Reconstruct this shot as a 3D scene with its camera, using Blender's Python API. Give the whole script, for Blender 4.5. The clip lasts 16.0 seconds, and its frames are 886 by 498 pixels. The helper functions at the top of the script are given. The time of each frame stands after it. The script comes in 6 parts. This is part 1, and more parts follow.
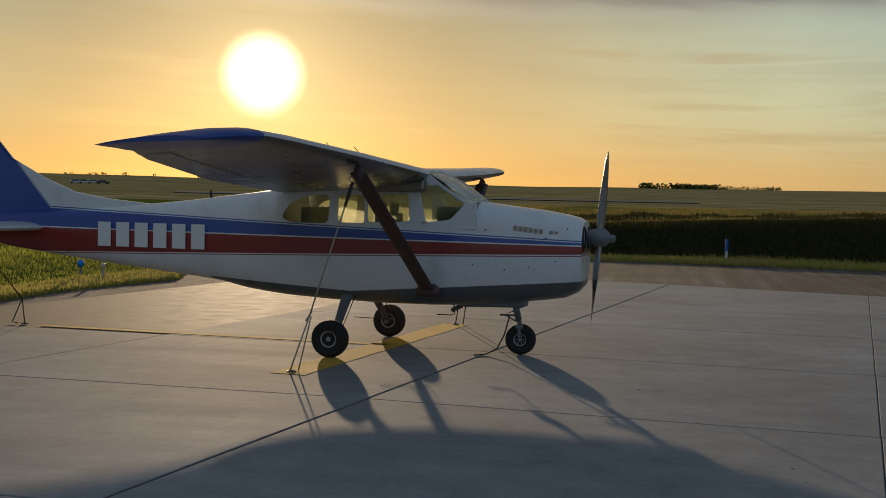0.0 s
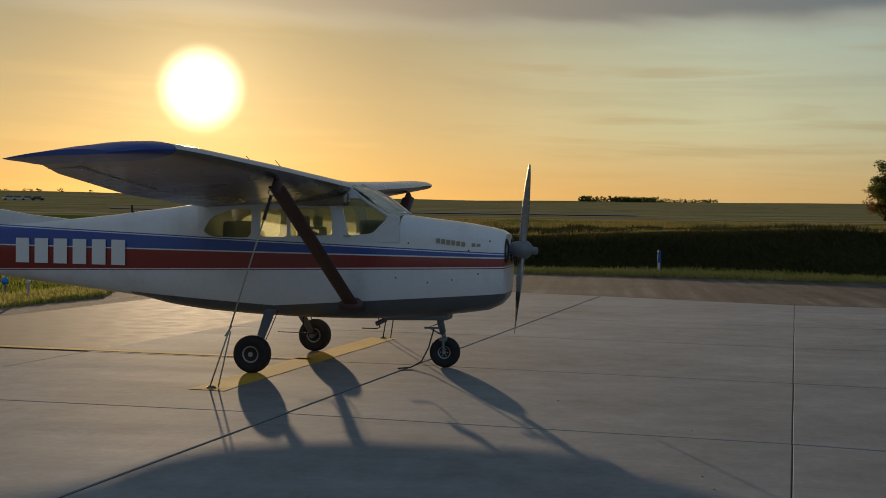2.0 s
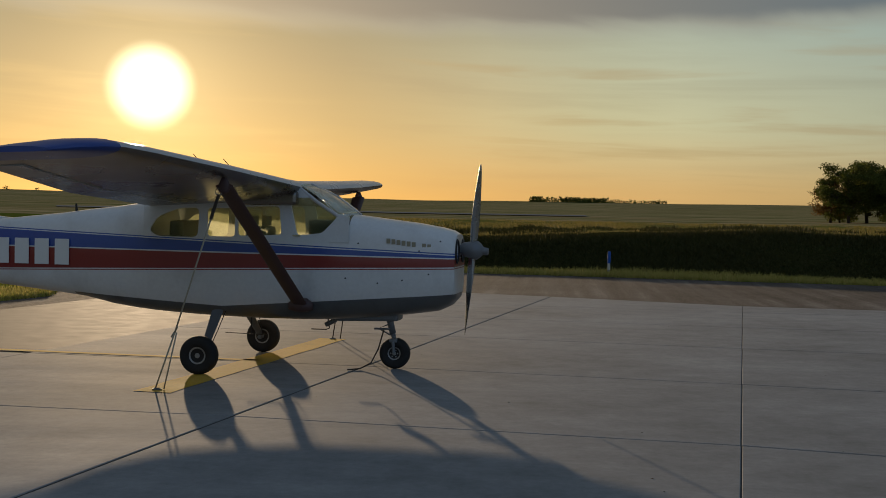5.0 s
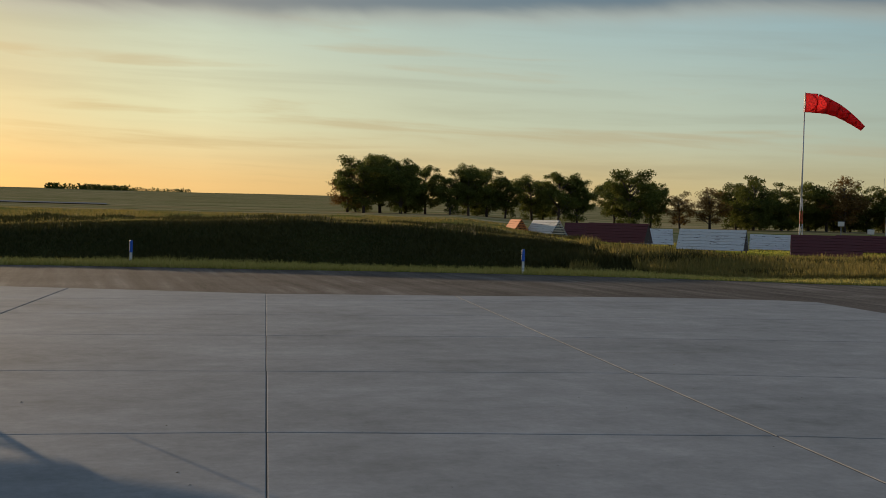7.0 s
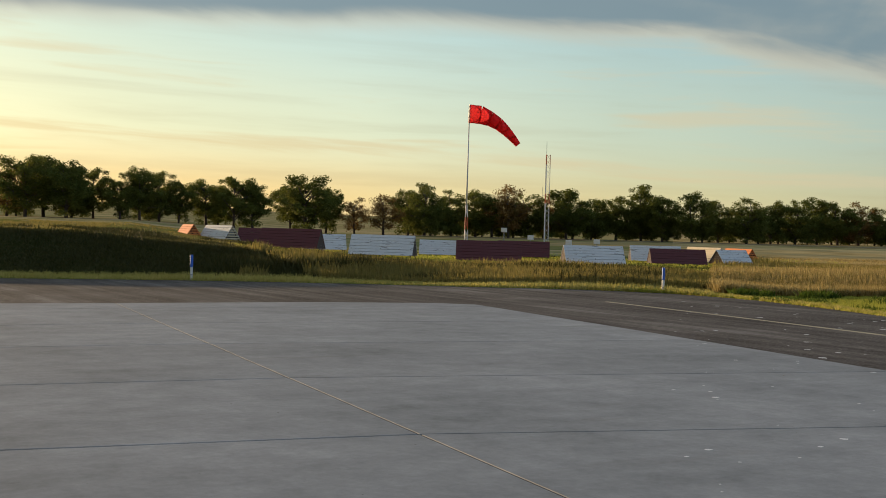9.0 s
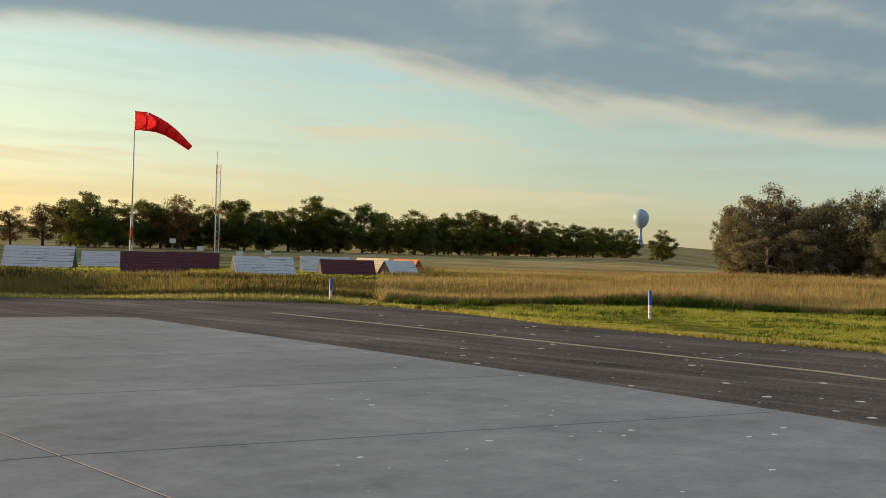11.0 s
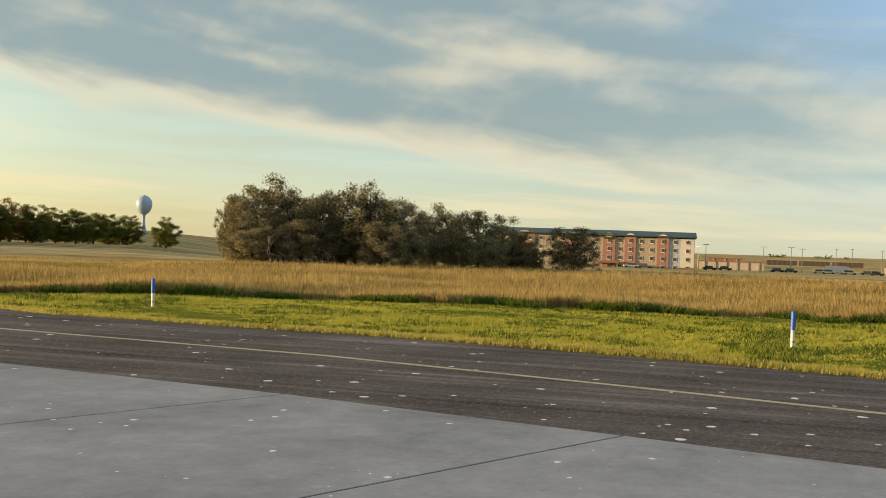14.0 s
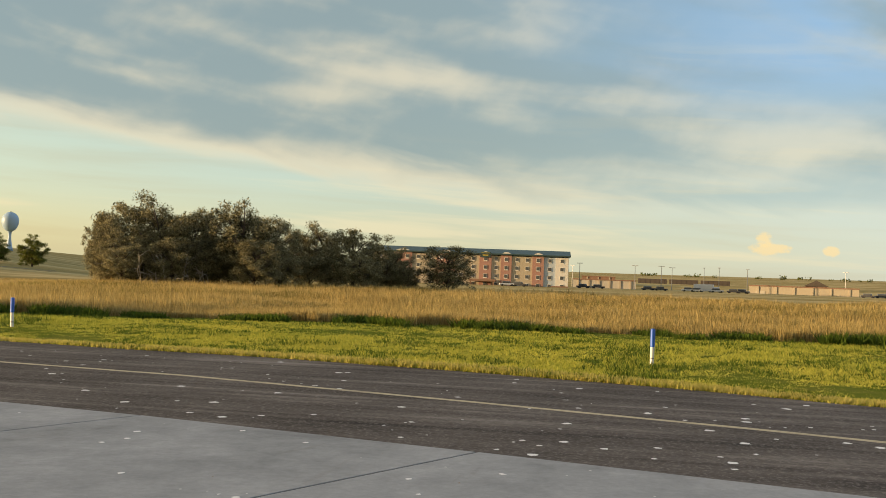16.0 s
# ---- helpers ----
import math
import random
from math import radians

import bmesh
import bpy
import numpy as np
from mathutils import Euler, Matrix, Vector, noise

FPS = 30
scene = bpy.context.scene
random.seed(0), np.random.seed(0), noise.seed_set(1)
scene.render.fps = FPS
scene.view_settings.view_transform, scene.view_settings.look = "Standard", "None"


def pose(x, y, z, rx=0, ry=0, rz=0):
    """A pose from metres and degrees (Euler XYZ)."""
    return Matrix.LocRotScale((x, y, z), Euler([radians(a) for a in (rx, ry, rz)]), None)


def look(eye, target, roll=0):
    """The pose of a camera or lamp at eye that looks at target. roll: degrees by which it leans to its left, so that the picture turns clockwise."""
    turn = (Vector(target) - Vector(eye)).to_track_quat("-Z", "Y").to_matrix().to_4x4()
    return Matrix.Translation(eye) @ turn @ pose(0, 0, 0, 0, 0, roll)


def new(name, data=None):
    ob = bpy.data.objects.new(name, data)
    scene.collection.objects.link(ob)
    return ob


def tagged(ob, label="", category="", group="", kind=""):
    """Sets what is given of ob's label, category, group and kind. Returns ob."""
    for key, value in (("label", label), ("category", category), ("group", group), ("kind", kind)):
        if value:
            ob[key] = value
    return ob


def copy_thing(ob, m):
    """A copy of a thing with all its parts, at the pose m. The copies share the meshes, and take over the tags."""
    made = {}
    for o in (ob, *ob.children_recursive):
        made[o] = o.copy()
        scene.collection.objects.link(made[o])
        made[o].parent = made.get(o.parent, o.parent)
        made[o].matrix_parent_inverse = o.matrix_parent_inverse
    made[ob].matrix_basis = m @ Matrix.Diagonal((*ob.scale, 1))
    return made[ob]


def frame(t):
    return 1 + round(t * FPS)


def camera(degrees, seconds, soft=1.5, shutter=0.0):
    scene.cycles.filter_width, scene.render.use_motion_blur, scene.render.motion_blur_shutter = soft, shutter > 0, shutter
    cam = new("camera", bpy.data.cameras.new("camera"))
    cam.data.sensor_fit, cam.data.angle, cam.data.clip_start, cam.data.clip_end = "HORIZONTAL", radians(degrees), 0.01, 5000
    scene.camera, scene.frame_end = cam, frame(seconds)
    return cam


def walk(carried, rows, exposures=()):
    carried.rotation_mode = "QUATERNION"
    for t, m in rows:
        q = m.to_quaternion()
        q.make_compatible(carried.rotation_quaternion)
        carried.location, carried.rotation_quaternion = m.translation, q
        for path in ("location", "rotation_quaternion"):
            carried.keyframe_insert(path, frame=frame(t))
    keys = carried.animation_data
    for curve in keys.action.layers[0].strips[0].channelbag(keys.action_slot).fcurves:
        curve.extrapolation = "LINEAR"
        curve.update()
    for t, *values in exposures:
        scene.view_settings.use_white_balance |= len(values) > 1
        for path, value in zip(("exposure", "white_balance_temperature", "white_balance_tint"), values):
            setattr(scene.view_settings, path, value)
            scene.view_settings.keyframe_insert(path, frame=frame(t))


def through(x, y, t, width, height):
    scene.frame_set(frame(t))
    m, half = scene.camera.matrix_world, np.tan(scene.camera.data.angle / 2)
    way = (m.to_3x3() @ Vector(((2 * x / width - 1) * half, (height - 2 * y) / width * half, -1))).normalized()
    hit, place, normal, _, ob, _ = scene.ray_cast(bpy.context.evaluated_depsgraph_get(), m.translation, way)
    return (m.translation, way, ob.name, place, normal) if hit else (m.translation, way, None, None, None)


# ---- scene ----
cam = camera(41.4, 16.0, soft=0.9)
PATH = [
    (0, (-0.358, -0.138, 1.899), (-0.737, 1.825, 1.821), 1.2),
    (0.5, (-0.339, -0.102, 1.884), (-0.699, 1.864, 1.813), 0.9),
    (1, (-0.31, -0.088, 1.889), (-0.649, 1.882, 1.821), 0.9),
    (1.5, (-0.237, -0.088, 1.885), (-0.547, 1.886, 1.824), 0.9),
    (2, (-0.135, -0.087, 1.888), (-0.416, 1.892, 1.836), 0.8),
    (2.5, (-0.083, -0.087, 1.898), (-0.343, 1.896, 1.855), 1.0),
    (3, (-0.082, -0.081, 1.895), (-0.339, 1.902, 1.861), 1.0),
    (3.2, (-0.103, -0.071, 1.897), (-0.364, 1.911, 1.864), 1.0),
    (5.3, (-0.157, 0.027, 1.892), (-0.318, 2.019, 1.835), 1.1),
    (5.5, (-0.172, 0.036, 1.9), (-0.264, 2.033, 1.84), 1.2),
    (6, (-0.168, 0.084, 1.894), (-0.001, 2.077, 1.833), 1.2),
    (6.5, (-0.157, 0.125, 1.894), (0.219, 2.088, 1.835), 1.4),
    (7, (-0.132, 0.159, 1.886), (0.462, 2.068, 1.833), 1.4),
    (7.5, (-0.079, 0.136, 1.894), (0.676, 1.987, 1.847), 1.5),
    (8, (0.006, 0.105, 1.888), (0.908, 1.889, 1.847), 1.4),
    (8.2, (0.025, 0.10, 1.891), (0.973, 1.860, 1.852), 1.45),
    (10.3, (0.305, 0.010, 1.877), (1.609, 1.525, 1.873), 1.6),
    (10.5, (0.322, 0.011, 1.876), (1.674, 1.484, 1.877), 1.6),
    (11, (0.346, 0.027, 1.877), (1.85, 1.346, 1.882), 1.6),
    (11.5, (0.319, -0.013, 1.891), (1.923, 1.182, 1.902), 1.5),
    (12, (0.307, 0.001, 1.888), (2.009, 1.052, 1.901), 1.8),
    (12.5, (0.33, 0.013, 1.88), (2.101, 0.942, 1.893), 1.8),
    (13, (0.305, 0.006, 1.883), (2.139, 0.801, 1.894), 1.9),
    (13.5, (0.295, 0.02, 1.882), (2.17, 0.714, 1.891), 1.9),
    (14, (0.294, 0.017, 1.877), (2.203, 0.613, 1.888), 2.1),
    (14.5, (0.261, -0.05, 1.885), (2.188, 0.484, 1.902), 2.1),
    (15, (0.265, -0.118, 1.886), (2.206, 0.361, 1.912), 2.0),
    (15.5, (0.265, -0.17, 1.889), (2.215, 0.272, 1.926), 2.0),
    (16, (0.237, -0.248, 1.894), (2.197, 0.148, 1.944), 2.1),
]
walk(cam, [(t, look(*p)) for t, *p in PATH],
     exposures=[(0, -0.40, 5950, 10), (3, -0.52, 5950, 10), (5.5, -0.50, 5900, 10), (6.2, -0.32, 5850, 10), (7, -0.04, 5850, 10), (7.5, 0.22, 5950, 10), (8, 0.50, 6100, 10), (10.5, 0.63, 6350, 10), (13, 1.06, 6750, 10), (16, 1.05, 6950, 10)])

# ---- light ----
SUN_AZ, SUN_EL = -19.8, 6.0
sun_dir = Vector((math.sin(radians(SUN_AZ)) * math.cos(radians(SUN_EL)), math.cos(radians(SUN_AZ)) * math.cos(radians(SUN_EL)), math.sin(radians(SUN_EL))))
sun = new("sun", bpy.data.lights.new("sun", "SUN"))
sun.data.energy, sun.data.angle, sun.data.color = 4.4, radians(0.6), (1.0, 0.70, 0.40)
sun.matrix_world = look(sun_dir * 100, (0, 0, 0))


class Nodes:
    """Short hand for a node tree."""

    def __init__(self, tree):
        self.t = tree
        tree.nodes.clear()

    def n(self, kind, ins=(), **props):
        nd = self.t.nodes.new(kind)
        for k, v in props.items():
            setattr(nd, k, v)
        for k, v in (ins.items() if isinstance(ins, dict) else enumerate(ins)):
            if v is None:
                continue
            if isinstance(v, bpy.types.NodeSocket):
                self.t.links.new(v, nd.inputs[k])
            else:
                nd.inputs[k].default_value = v
        return nd

    def m(self, op, a, b=None, c=None, clamp=False):
        return self.n("ShaderNodeMath", [a, b, c], operation=op, use_clamp=clamp).outputs[0]

    def step(self, v, lo, hi):
        return self.n("ShaderNodeMapRange", {0: v, 1: lo, 2: hi, 3: 0.0, 4: 1.0}, interpolation_type="SMOOTHSTEP").outputs[0]

    def mix(self, f, a, b, mode="MIX"):
        nd = self.n("ShaderNodeMix", {0: f, 6: a, 7: b}, data_type="RGBA", blend_type=mode)
        return nd.outputs[2]

    def ramp(self, v, stops, smooth=False):
        nd = self.n("ShaderNodeValToRGB", [v])
        r = nd.color_ramp
        r.interpolation = "EASE" if smooth else "LINEAR"
        while len(r.elements) < len(stops):
            r.elements.new(0.5)
        for e, (p, c) in zip(r.elements, stops):
            e.position = p
            e.color = (*c, 1) if len(c) == 3 else c
        return nd.outputs[0]

    def noise(self, vec, scale, detail=4.0, rough=0.55, dist=0.0):
        return self.n("ShaderNodeTexNoise", {"Vector": vec, "Scale": scale, "Detail": detail, "Roughness": rough, "Distortion": dist}).outputs[0]


def grey(v):
    return (v, v, v)


def build_world():
    w = bpy.data.worlds.new("sky")
    scene.world = w
    w.use_nodes = True
    k = Nodes(w.node_tree)
    co = k.n("ShaderNodeTexCoord").outputs["Generated"]
    d = k.n("ShaderNodeVectorMath", [co], operation="NORMALIZE").outputs[0]
    xyz = k.n("ShaderNodeSeparateXYZ", [d]).outputs
    el = k.m("MULTIPLY", k.m("ARCSINE", xyz[2]), 180 / math.pi)
    az = k.m("MULTIPLY", k.m("ARCTAN2", xyz[0], xyz[1]), 180 / math.pi)
    dot = k.n("ShaderNodeVectorMath", [d, tuple(sun_dir)], operation="DOT_PRODUCT").outputs["Value"]
    off = k.m("MULTIPLY", k.m("ARCCOSINE", k.m("MINIMUM", dot, 1.0)), 180 / math.pi)
    # bearing away from the sun, 0..1 for 0..180 degrees
    raw = k.m("ABSOLUTE", k.m("SUBTRACT", az, SUN_AZ))
    away = k.m("DIVIDE", k.m("MINIMUM", raw, k.m("SUBTRACT", 360.0, raw)), 180.0)
    low = k.ramp(away, [(0, (0.72, 0.35, 0.085)), (0.13, (0.56, 0.34, 0.125)), (0.24, (0.58, 0.41, 0.17)), (0.36, (0.64, 0.57, 0.30)), (0.5, (0.55, 0.57, 0.40)), (0.66, (0.45, 0.50, 0.44)), (1, (0.30, 0.36, 0.42))])
    mid = k.ramp(away, [(0, (0.70, 0.38, 0.10)), (0.12, (0.54, 0.49, 0.26)), (0.24, (0.50, 0.51, 0.34)), (0.36, (0.52, 0.60, 0.47)), (0.5, (0.46, 0.58, 0.54)), (0.66, (0.38, 0.50, 0.54)), (1, (0.26, 0.36, 0.48))])
    high = k.ramp(away, [(0, (0.42, 0.34, 0.15)), (0.14, (0.40, 0.44, 0.32)), (0.26, (0.37, 0.48, 0.44)), (0.4, (0.38, 0.55, 0.57)), (0.6, (0.20, 0.36, 0.57)), (1, (0.16, 0.26, 0.46))])
    sky = k.mix(k.step(el, 1.0, 5.0), low, mid)
    sky = k.mix(k.step(el, 4.0, 11.0), sky, high)
    sky = k.mix(k.step(el, 12.0, 60.0), sky, (0.21, 0.275, 0.36, 1))
    lift = k.ramp(away, [(0, grey(0.20)), (0.05, grey(0.38)), (0.09, grey(0.70)), (0.14, grey(0.86)), (0.20, grey(0.72)), (0.27, grey(0.64)), (0.34, grey(0.47)), (0.42, grey(0.38)), (0.55, grey(0.355)), (0.66, grey(0.44)), (0.82, grey(0.85)), (1, grey(1.0))])
    sky = k.mix(1.0, sky, k.n("ShaderNodeVectorMath", {0: lift, "Scale": 2.8}, operation="SCALE").outputs[0], "MULTIPLY")
    # streaked vapour, long and flat
    flat = k.n("ShaderNodeCombineXYZ", [k.m("MULTIPLY", az, 0.055), k.m("MULTIPLY", k.m("ADD", el, k.m("MULTIPLY", az, 0.03)), 0.75), 3.1]).outputs[0]
    st = k.noise(flat, 1.0, 5, 0.55, 0.3)
    dark = k.m("MULTIPLY", k.step(st, 0.48, 0.72), 0.20)
    sky = k.mix(k.m("MULTIPLY", dark, k.step(el, 12.0, 7.0)), sky, (0.42, 0.30, 0.17, 1))
    lit = k.m("MULTIPLY", k.step(st, 0.48, 0.32), 0.55)
    sky = k.mix(k.m("MULTIPLY", lit, k.step(el, 14.0, 5.0)), sky, k.mix(k.m("MULTIPLY", away, 2.0, clamp=True), (0.9, 0.55, 0.16, 1), (0.78, 0.70, 0.50, 1)))
    # the cloud sheet with its slanting lower edge
    edge = k.n("ShaderNodeFloatCurve", [1.0, k.m("DIVIDE", k.m("ADD", az, 180.0), 360.0)])
    cv = edge.mapping.curves[0]
    pts = [(-180, 9), (-60, 11), (-22, 9.3), (5, 8.9), (18, 9.3), (30, 9.6), (41, 9.2), (52, 7.4), (65, 5.7), (77, 4.3), (88, 3.2), (105, 2.6), (180, 6)]
    while len(cv.points) < len(pts):
        cv.points.new(0.5, 0.5)
    for p, (a, e) in zip(cv.points, pts):
        p.location = ((a + 180) / 360, e / 20)
    edge.mapping.update()
    bound = k.m("MULTIPLY", edge.outputs[0], 20.0)
    slant = k.m("ADD", el, k.m("MULTIPLY", az, 0.20))
    cvec = k.n("ShaderNodeCombineXYZ", [k.m("MULTIPLY", az, 0.10), k.m("MULTIPLY", slant, 0.40), 0.0]).outputs[0]
    cn = k.noise(cvec, 1.0, 5, 0.50, 0.6)
    cn2 = k.noise(cvec, 0.55, 5, 0.5, 0.3)
    over = k.m("SUBTRACT", k.m("ADD", el, k.m("MULTIPLY", k.m("SUBTRACT", cn, 0.5), k.m("ADD", 1.3, k.m("MULTIPLY", k.step(az, 25.0, 55.0), 1.9)))), bound)
    body = k.step(over, -0.5, 1.0)
    open_sky = k.m("MULTIPLY", k.m("MULTIPLY", k.step(az, 78.0, 98.0), k.step(el, 6.5, 11.0)), k.step(cn2, 0.64, 0.45))
    body = k.m("MULTIPLY", body, k.m("SUBTRACT", 1.0, open_sky))
    thin = k.m("SUBTRACT", 1.0, k.m("MULTIPLY", k.step(az, 70.0, 95.0), k.m("SUBTRACT", 0.75, k.m("MULTIPLY", k.step(el, 3.0, 7.0), 0.5))))
    wvec = k.n("ShaderNodeCombineXYZ", [k.m("MULTIPLY", az, 0.10), k.m("MULTIPLY", k.m("ADD", el, k.m("MULTIPLY", az, 0.12)), 0.40), 4.0]).outputs[0]
    wn = k.noise(wvec, 1.0, 4, 0.42, 0.25)
    rip = k.n("ShaderNodeCombineXYZ", [k.m("MULTIPLY", az, 0.55), k.m("MULTIPLY", k.m("SUBTRACT", el, k.m("MULTIPLY", az, 0.28)), 0.75), 9.0]).outputs[0]
    wn = k.m("ADD", k.m("MULTIPLY", wn, 0.84), k.m("MULTIPLY", k.noise(rip, 1.0, 4, 0.5, 0.3), 0.16))
    shade = k.step(over, 0.2, k.m("ADD", 1.1, k.m("MULTIPLY", k.step(az, 20.0, 45.0), 0.4)))
    wisps = k.m("MULTIPLY", k.step(wn, 0.42, 0.72), k.step(az, 38.0, 60.0))
    belly = k.mix(k.step(az, -8.0, 25.0), (0.42, 0.36, 0.29, 1), (0.22, 0.30, 0.34, 1))
    ccol = k.mix(k.m("MULTIPLY", shade, k.m("SUBTRACT", 1.0, k.m("MULTIPLY", wisps, 0.80))), (0.68, 0.62, 0.48, 1), belly)
    sky = k.mix(k.m("MULTIPLY", k.m("MULTIPLY", body, thin), k.step(el, 70.0, 20.0)), sky, ccol)
    # one small lit cumulus far off
    fine = k.n("ShaderNodeCombineXYZ", [k.m("MULTIPLY", az, 1.1), k.m("MULTIPLY", el, 1.5), 5.0]).outputs[0]
    lumps = k.m("MULTIPLY", k.noise(fine, 1.7, 5, 0.6), 1.7)
    for caz, cel, wide, tall in ((94.1, 1.95, 1.35, 0.42), (93.9, 2.40, 0.50, 0.55), (96.9, 1.90, 0.50, 0.35)):
        cx = k.m("DIVIDE", k.m("SUBTRACT", az, caz), wide)
        cy = k.m("DIVIDE", k.m("SUBTRACT", el, cel), tall)
        rr = k.m("ADD", k.m("MULTIPLY", cx, cx), k.m("MULTIPLY", cy, cy))
        puff = k.step(k.m("SUBTRACT", lumps, rr), 0.2, 0.75)
        sky = k.mix(k.m("MULTIPLY", puff, 0.75), sky, (0.85, 0.66, 0.36, 1))
    # the sun's own glare through thin vapour
    core = k.m("MULTIPLY", k.step(off, 2.3, 0.9), 5.0)
    halo = k.m("MULTIPLY", k.m("EXPONENT", k.m("MULTIPLY", off, -0.36)), 1.5)
    wide = k.m("MULTIPLY", k.m("EXPONENT", k.m("MULTIPLY", off, -0.10)), 0.06)
    glow = k.mix(1.0, k.mix(1.0, (1, 0.86, 0.5, 1), core, "MULTIPLY"), k.mix(1.0, (1, 0.76, 0.34, 1), halo, "MULTIPLY"), "ADD")
    glow = k.mix(1.0, glow, k.mix(1.0, (1, 0.55, 0.16, 1), wide, "MULTIPLY"), "ADD")
    sky = k.mix(1.0, sky, glow, "ADD")
    air = k.n("ShaderNodeTexSky", sky_type="NISHITA", sun_disc=False, sun_elevation=radians(SUN_EL), sun_rotation=radians(SUN_AZ))
    bg1 = k.n("ShaderNodeBackground", [sky, 0.5])
    bg2 = k.n("ShaderNodeBackground", [air.outputs[0], 0.02])
    both = k.n("ShaderNodeAddShader", [bg1.outputs[0], bg2.outputs[0]])
    k.n("ShaderNodeOutputWorld", [both.outputs[0]])


build_world()


# ---- materials ----
def material(name, base, rough=0.6, metal=0.0, vary=0.15, scale=3.0, fine=60.0, bump=0.0, tint=None, obj=True, spec=0.5, island=0.0):
    """A plain surface with two scales of variation."""
    m = bpy.data.materials.new(name)
    m.use_nodes = True
    k = Nodes(m.node_tree)
    tc = k.n("ShaderNodeTexCoord")
    co = tc.outputs["Object"] if obj else k.n("ShaderNodeNewGeometry").outputs["Position"]
    a, b = k.noise(co, scale, 4), k.noise(co, fine, 3)
    v = k.m("ADD", k.m("MULTIPLY", k.m("SUBTRACT", a, 0.5), 2 * vary), k.m("MULTIPLY", k.m("SUBTRACT", b, 0.5), vary))
    if island:
        rnd = k.n("ShaderNodeNewGeometry").outputs["Random Per Island"]
        v = k.m("ADD", v, k.m("MULTIPLY", k.m("SUBTRACT", rnd, 0.5), island))
    other = tint or tuple(c * 0.6 for c in base)
    col = k.mix(k.step(v, -0.1, 0.35), (*base, 1), (*other, 1))
    col = k.mix(1.0, col, k.n("ShaderNodeCombineColor", [k.m("ADD", 1.0, v)] * 3).outputs[0], "MULTIPLY")
    p = k.n("ShaderNodeBsdfPrincipled", {"Base Color": col, "Roughness": k.m("ADD", rough, k.m("MULTIPLY", k.m("SUBTRACT", a, 0.5), 0.2)), "Metallic": metal, "Specular IOR Level": spec})
    if bump:
        bp = k.n("ShaderNodeBump", {"Strength": bump, "Distance": 0.01, "Height": b})
        k.t.links.new(bp.outputs[0], p.inputs["Normal"])
    k.n("ShaderNodeOutputMaterial", [p.outputs[0]])
    return m


def leafy(name, c1, c2, through=0.35, island=True, rough=0.7):
    """Leaves and blades: colour varies from piece to piece, and light passes through."""
    m = bpy.data.materials.new(name)
    m.use_nodes = True
    k = Nodes(m.node_tree)
    g = k.n("ShaderNodeNewGeometry")
    big = k.noise(g.outputs["Position"], 0.12, 3)
    f = k.m("ADD", k.m("MULTIPLY", g.outputs["Random Per Island"], 0.7), k.m("MULTIPLY", k.m("SUBTRACT", big, 0.35), 0.9), clamp=True)
    col = k.mix(f, (*c1, 1), (*c2, 1))
    p = k.n("ShaderNodeBsdfPrincipled", {"Base Color": col, "Roughness": rough, "Specular IOR Level": 0.10})
    t = k.n("ShaderNodeBsdfTranslucent", [col])
    s = k.n("ShaderNodeMixShader", [through, p.outputs[0], t.outputs[0]])
    k.n("ShaderNodeOutputMaterial", [s.outputs[0]])
    return m


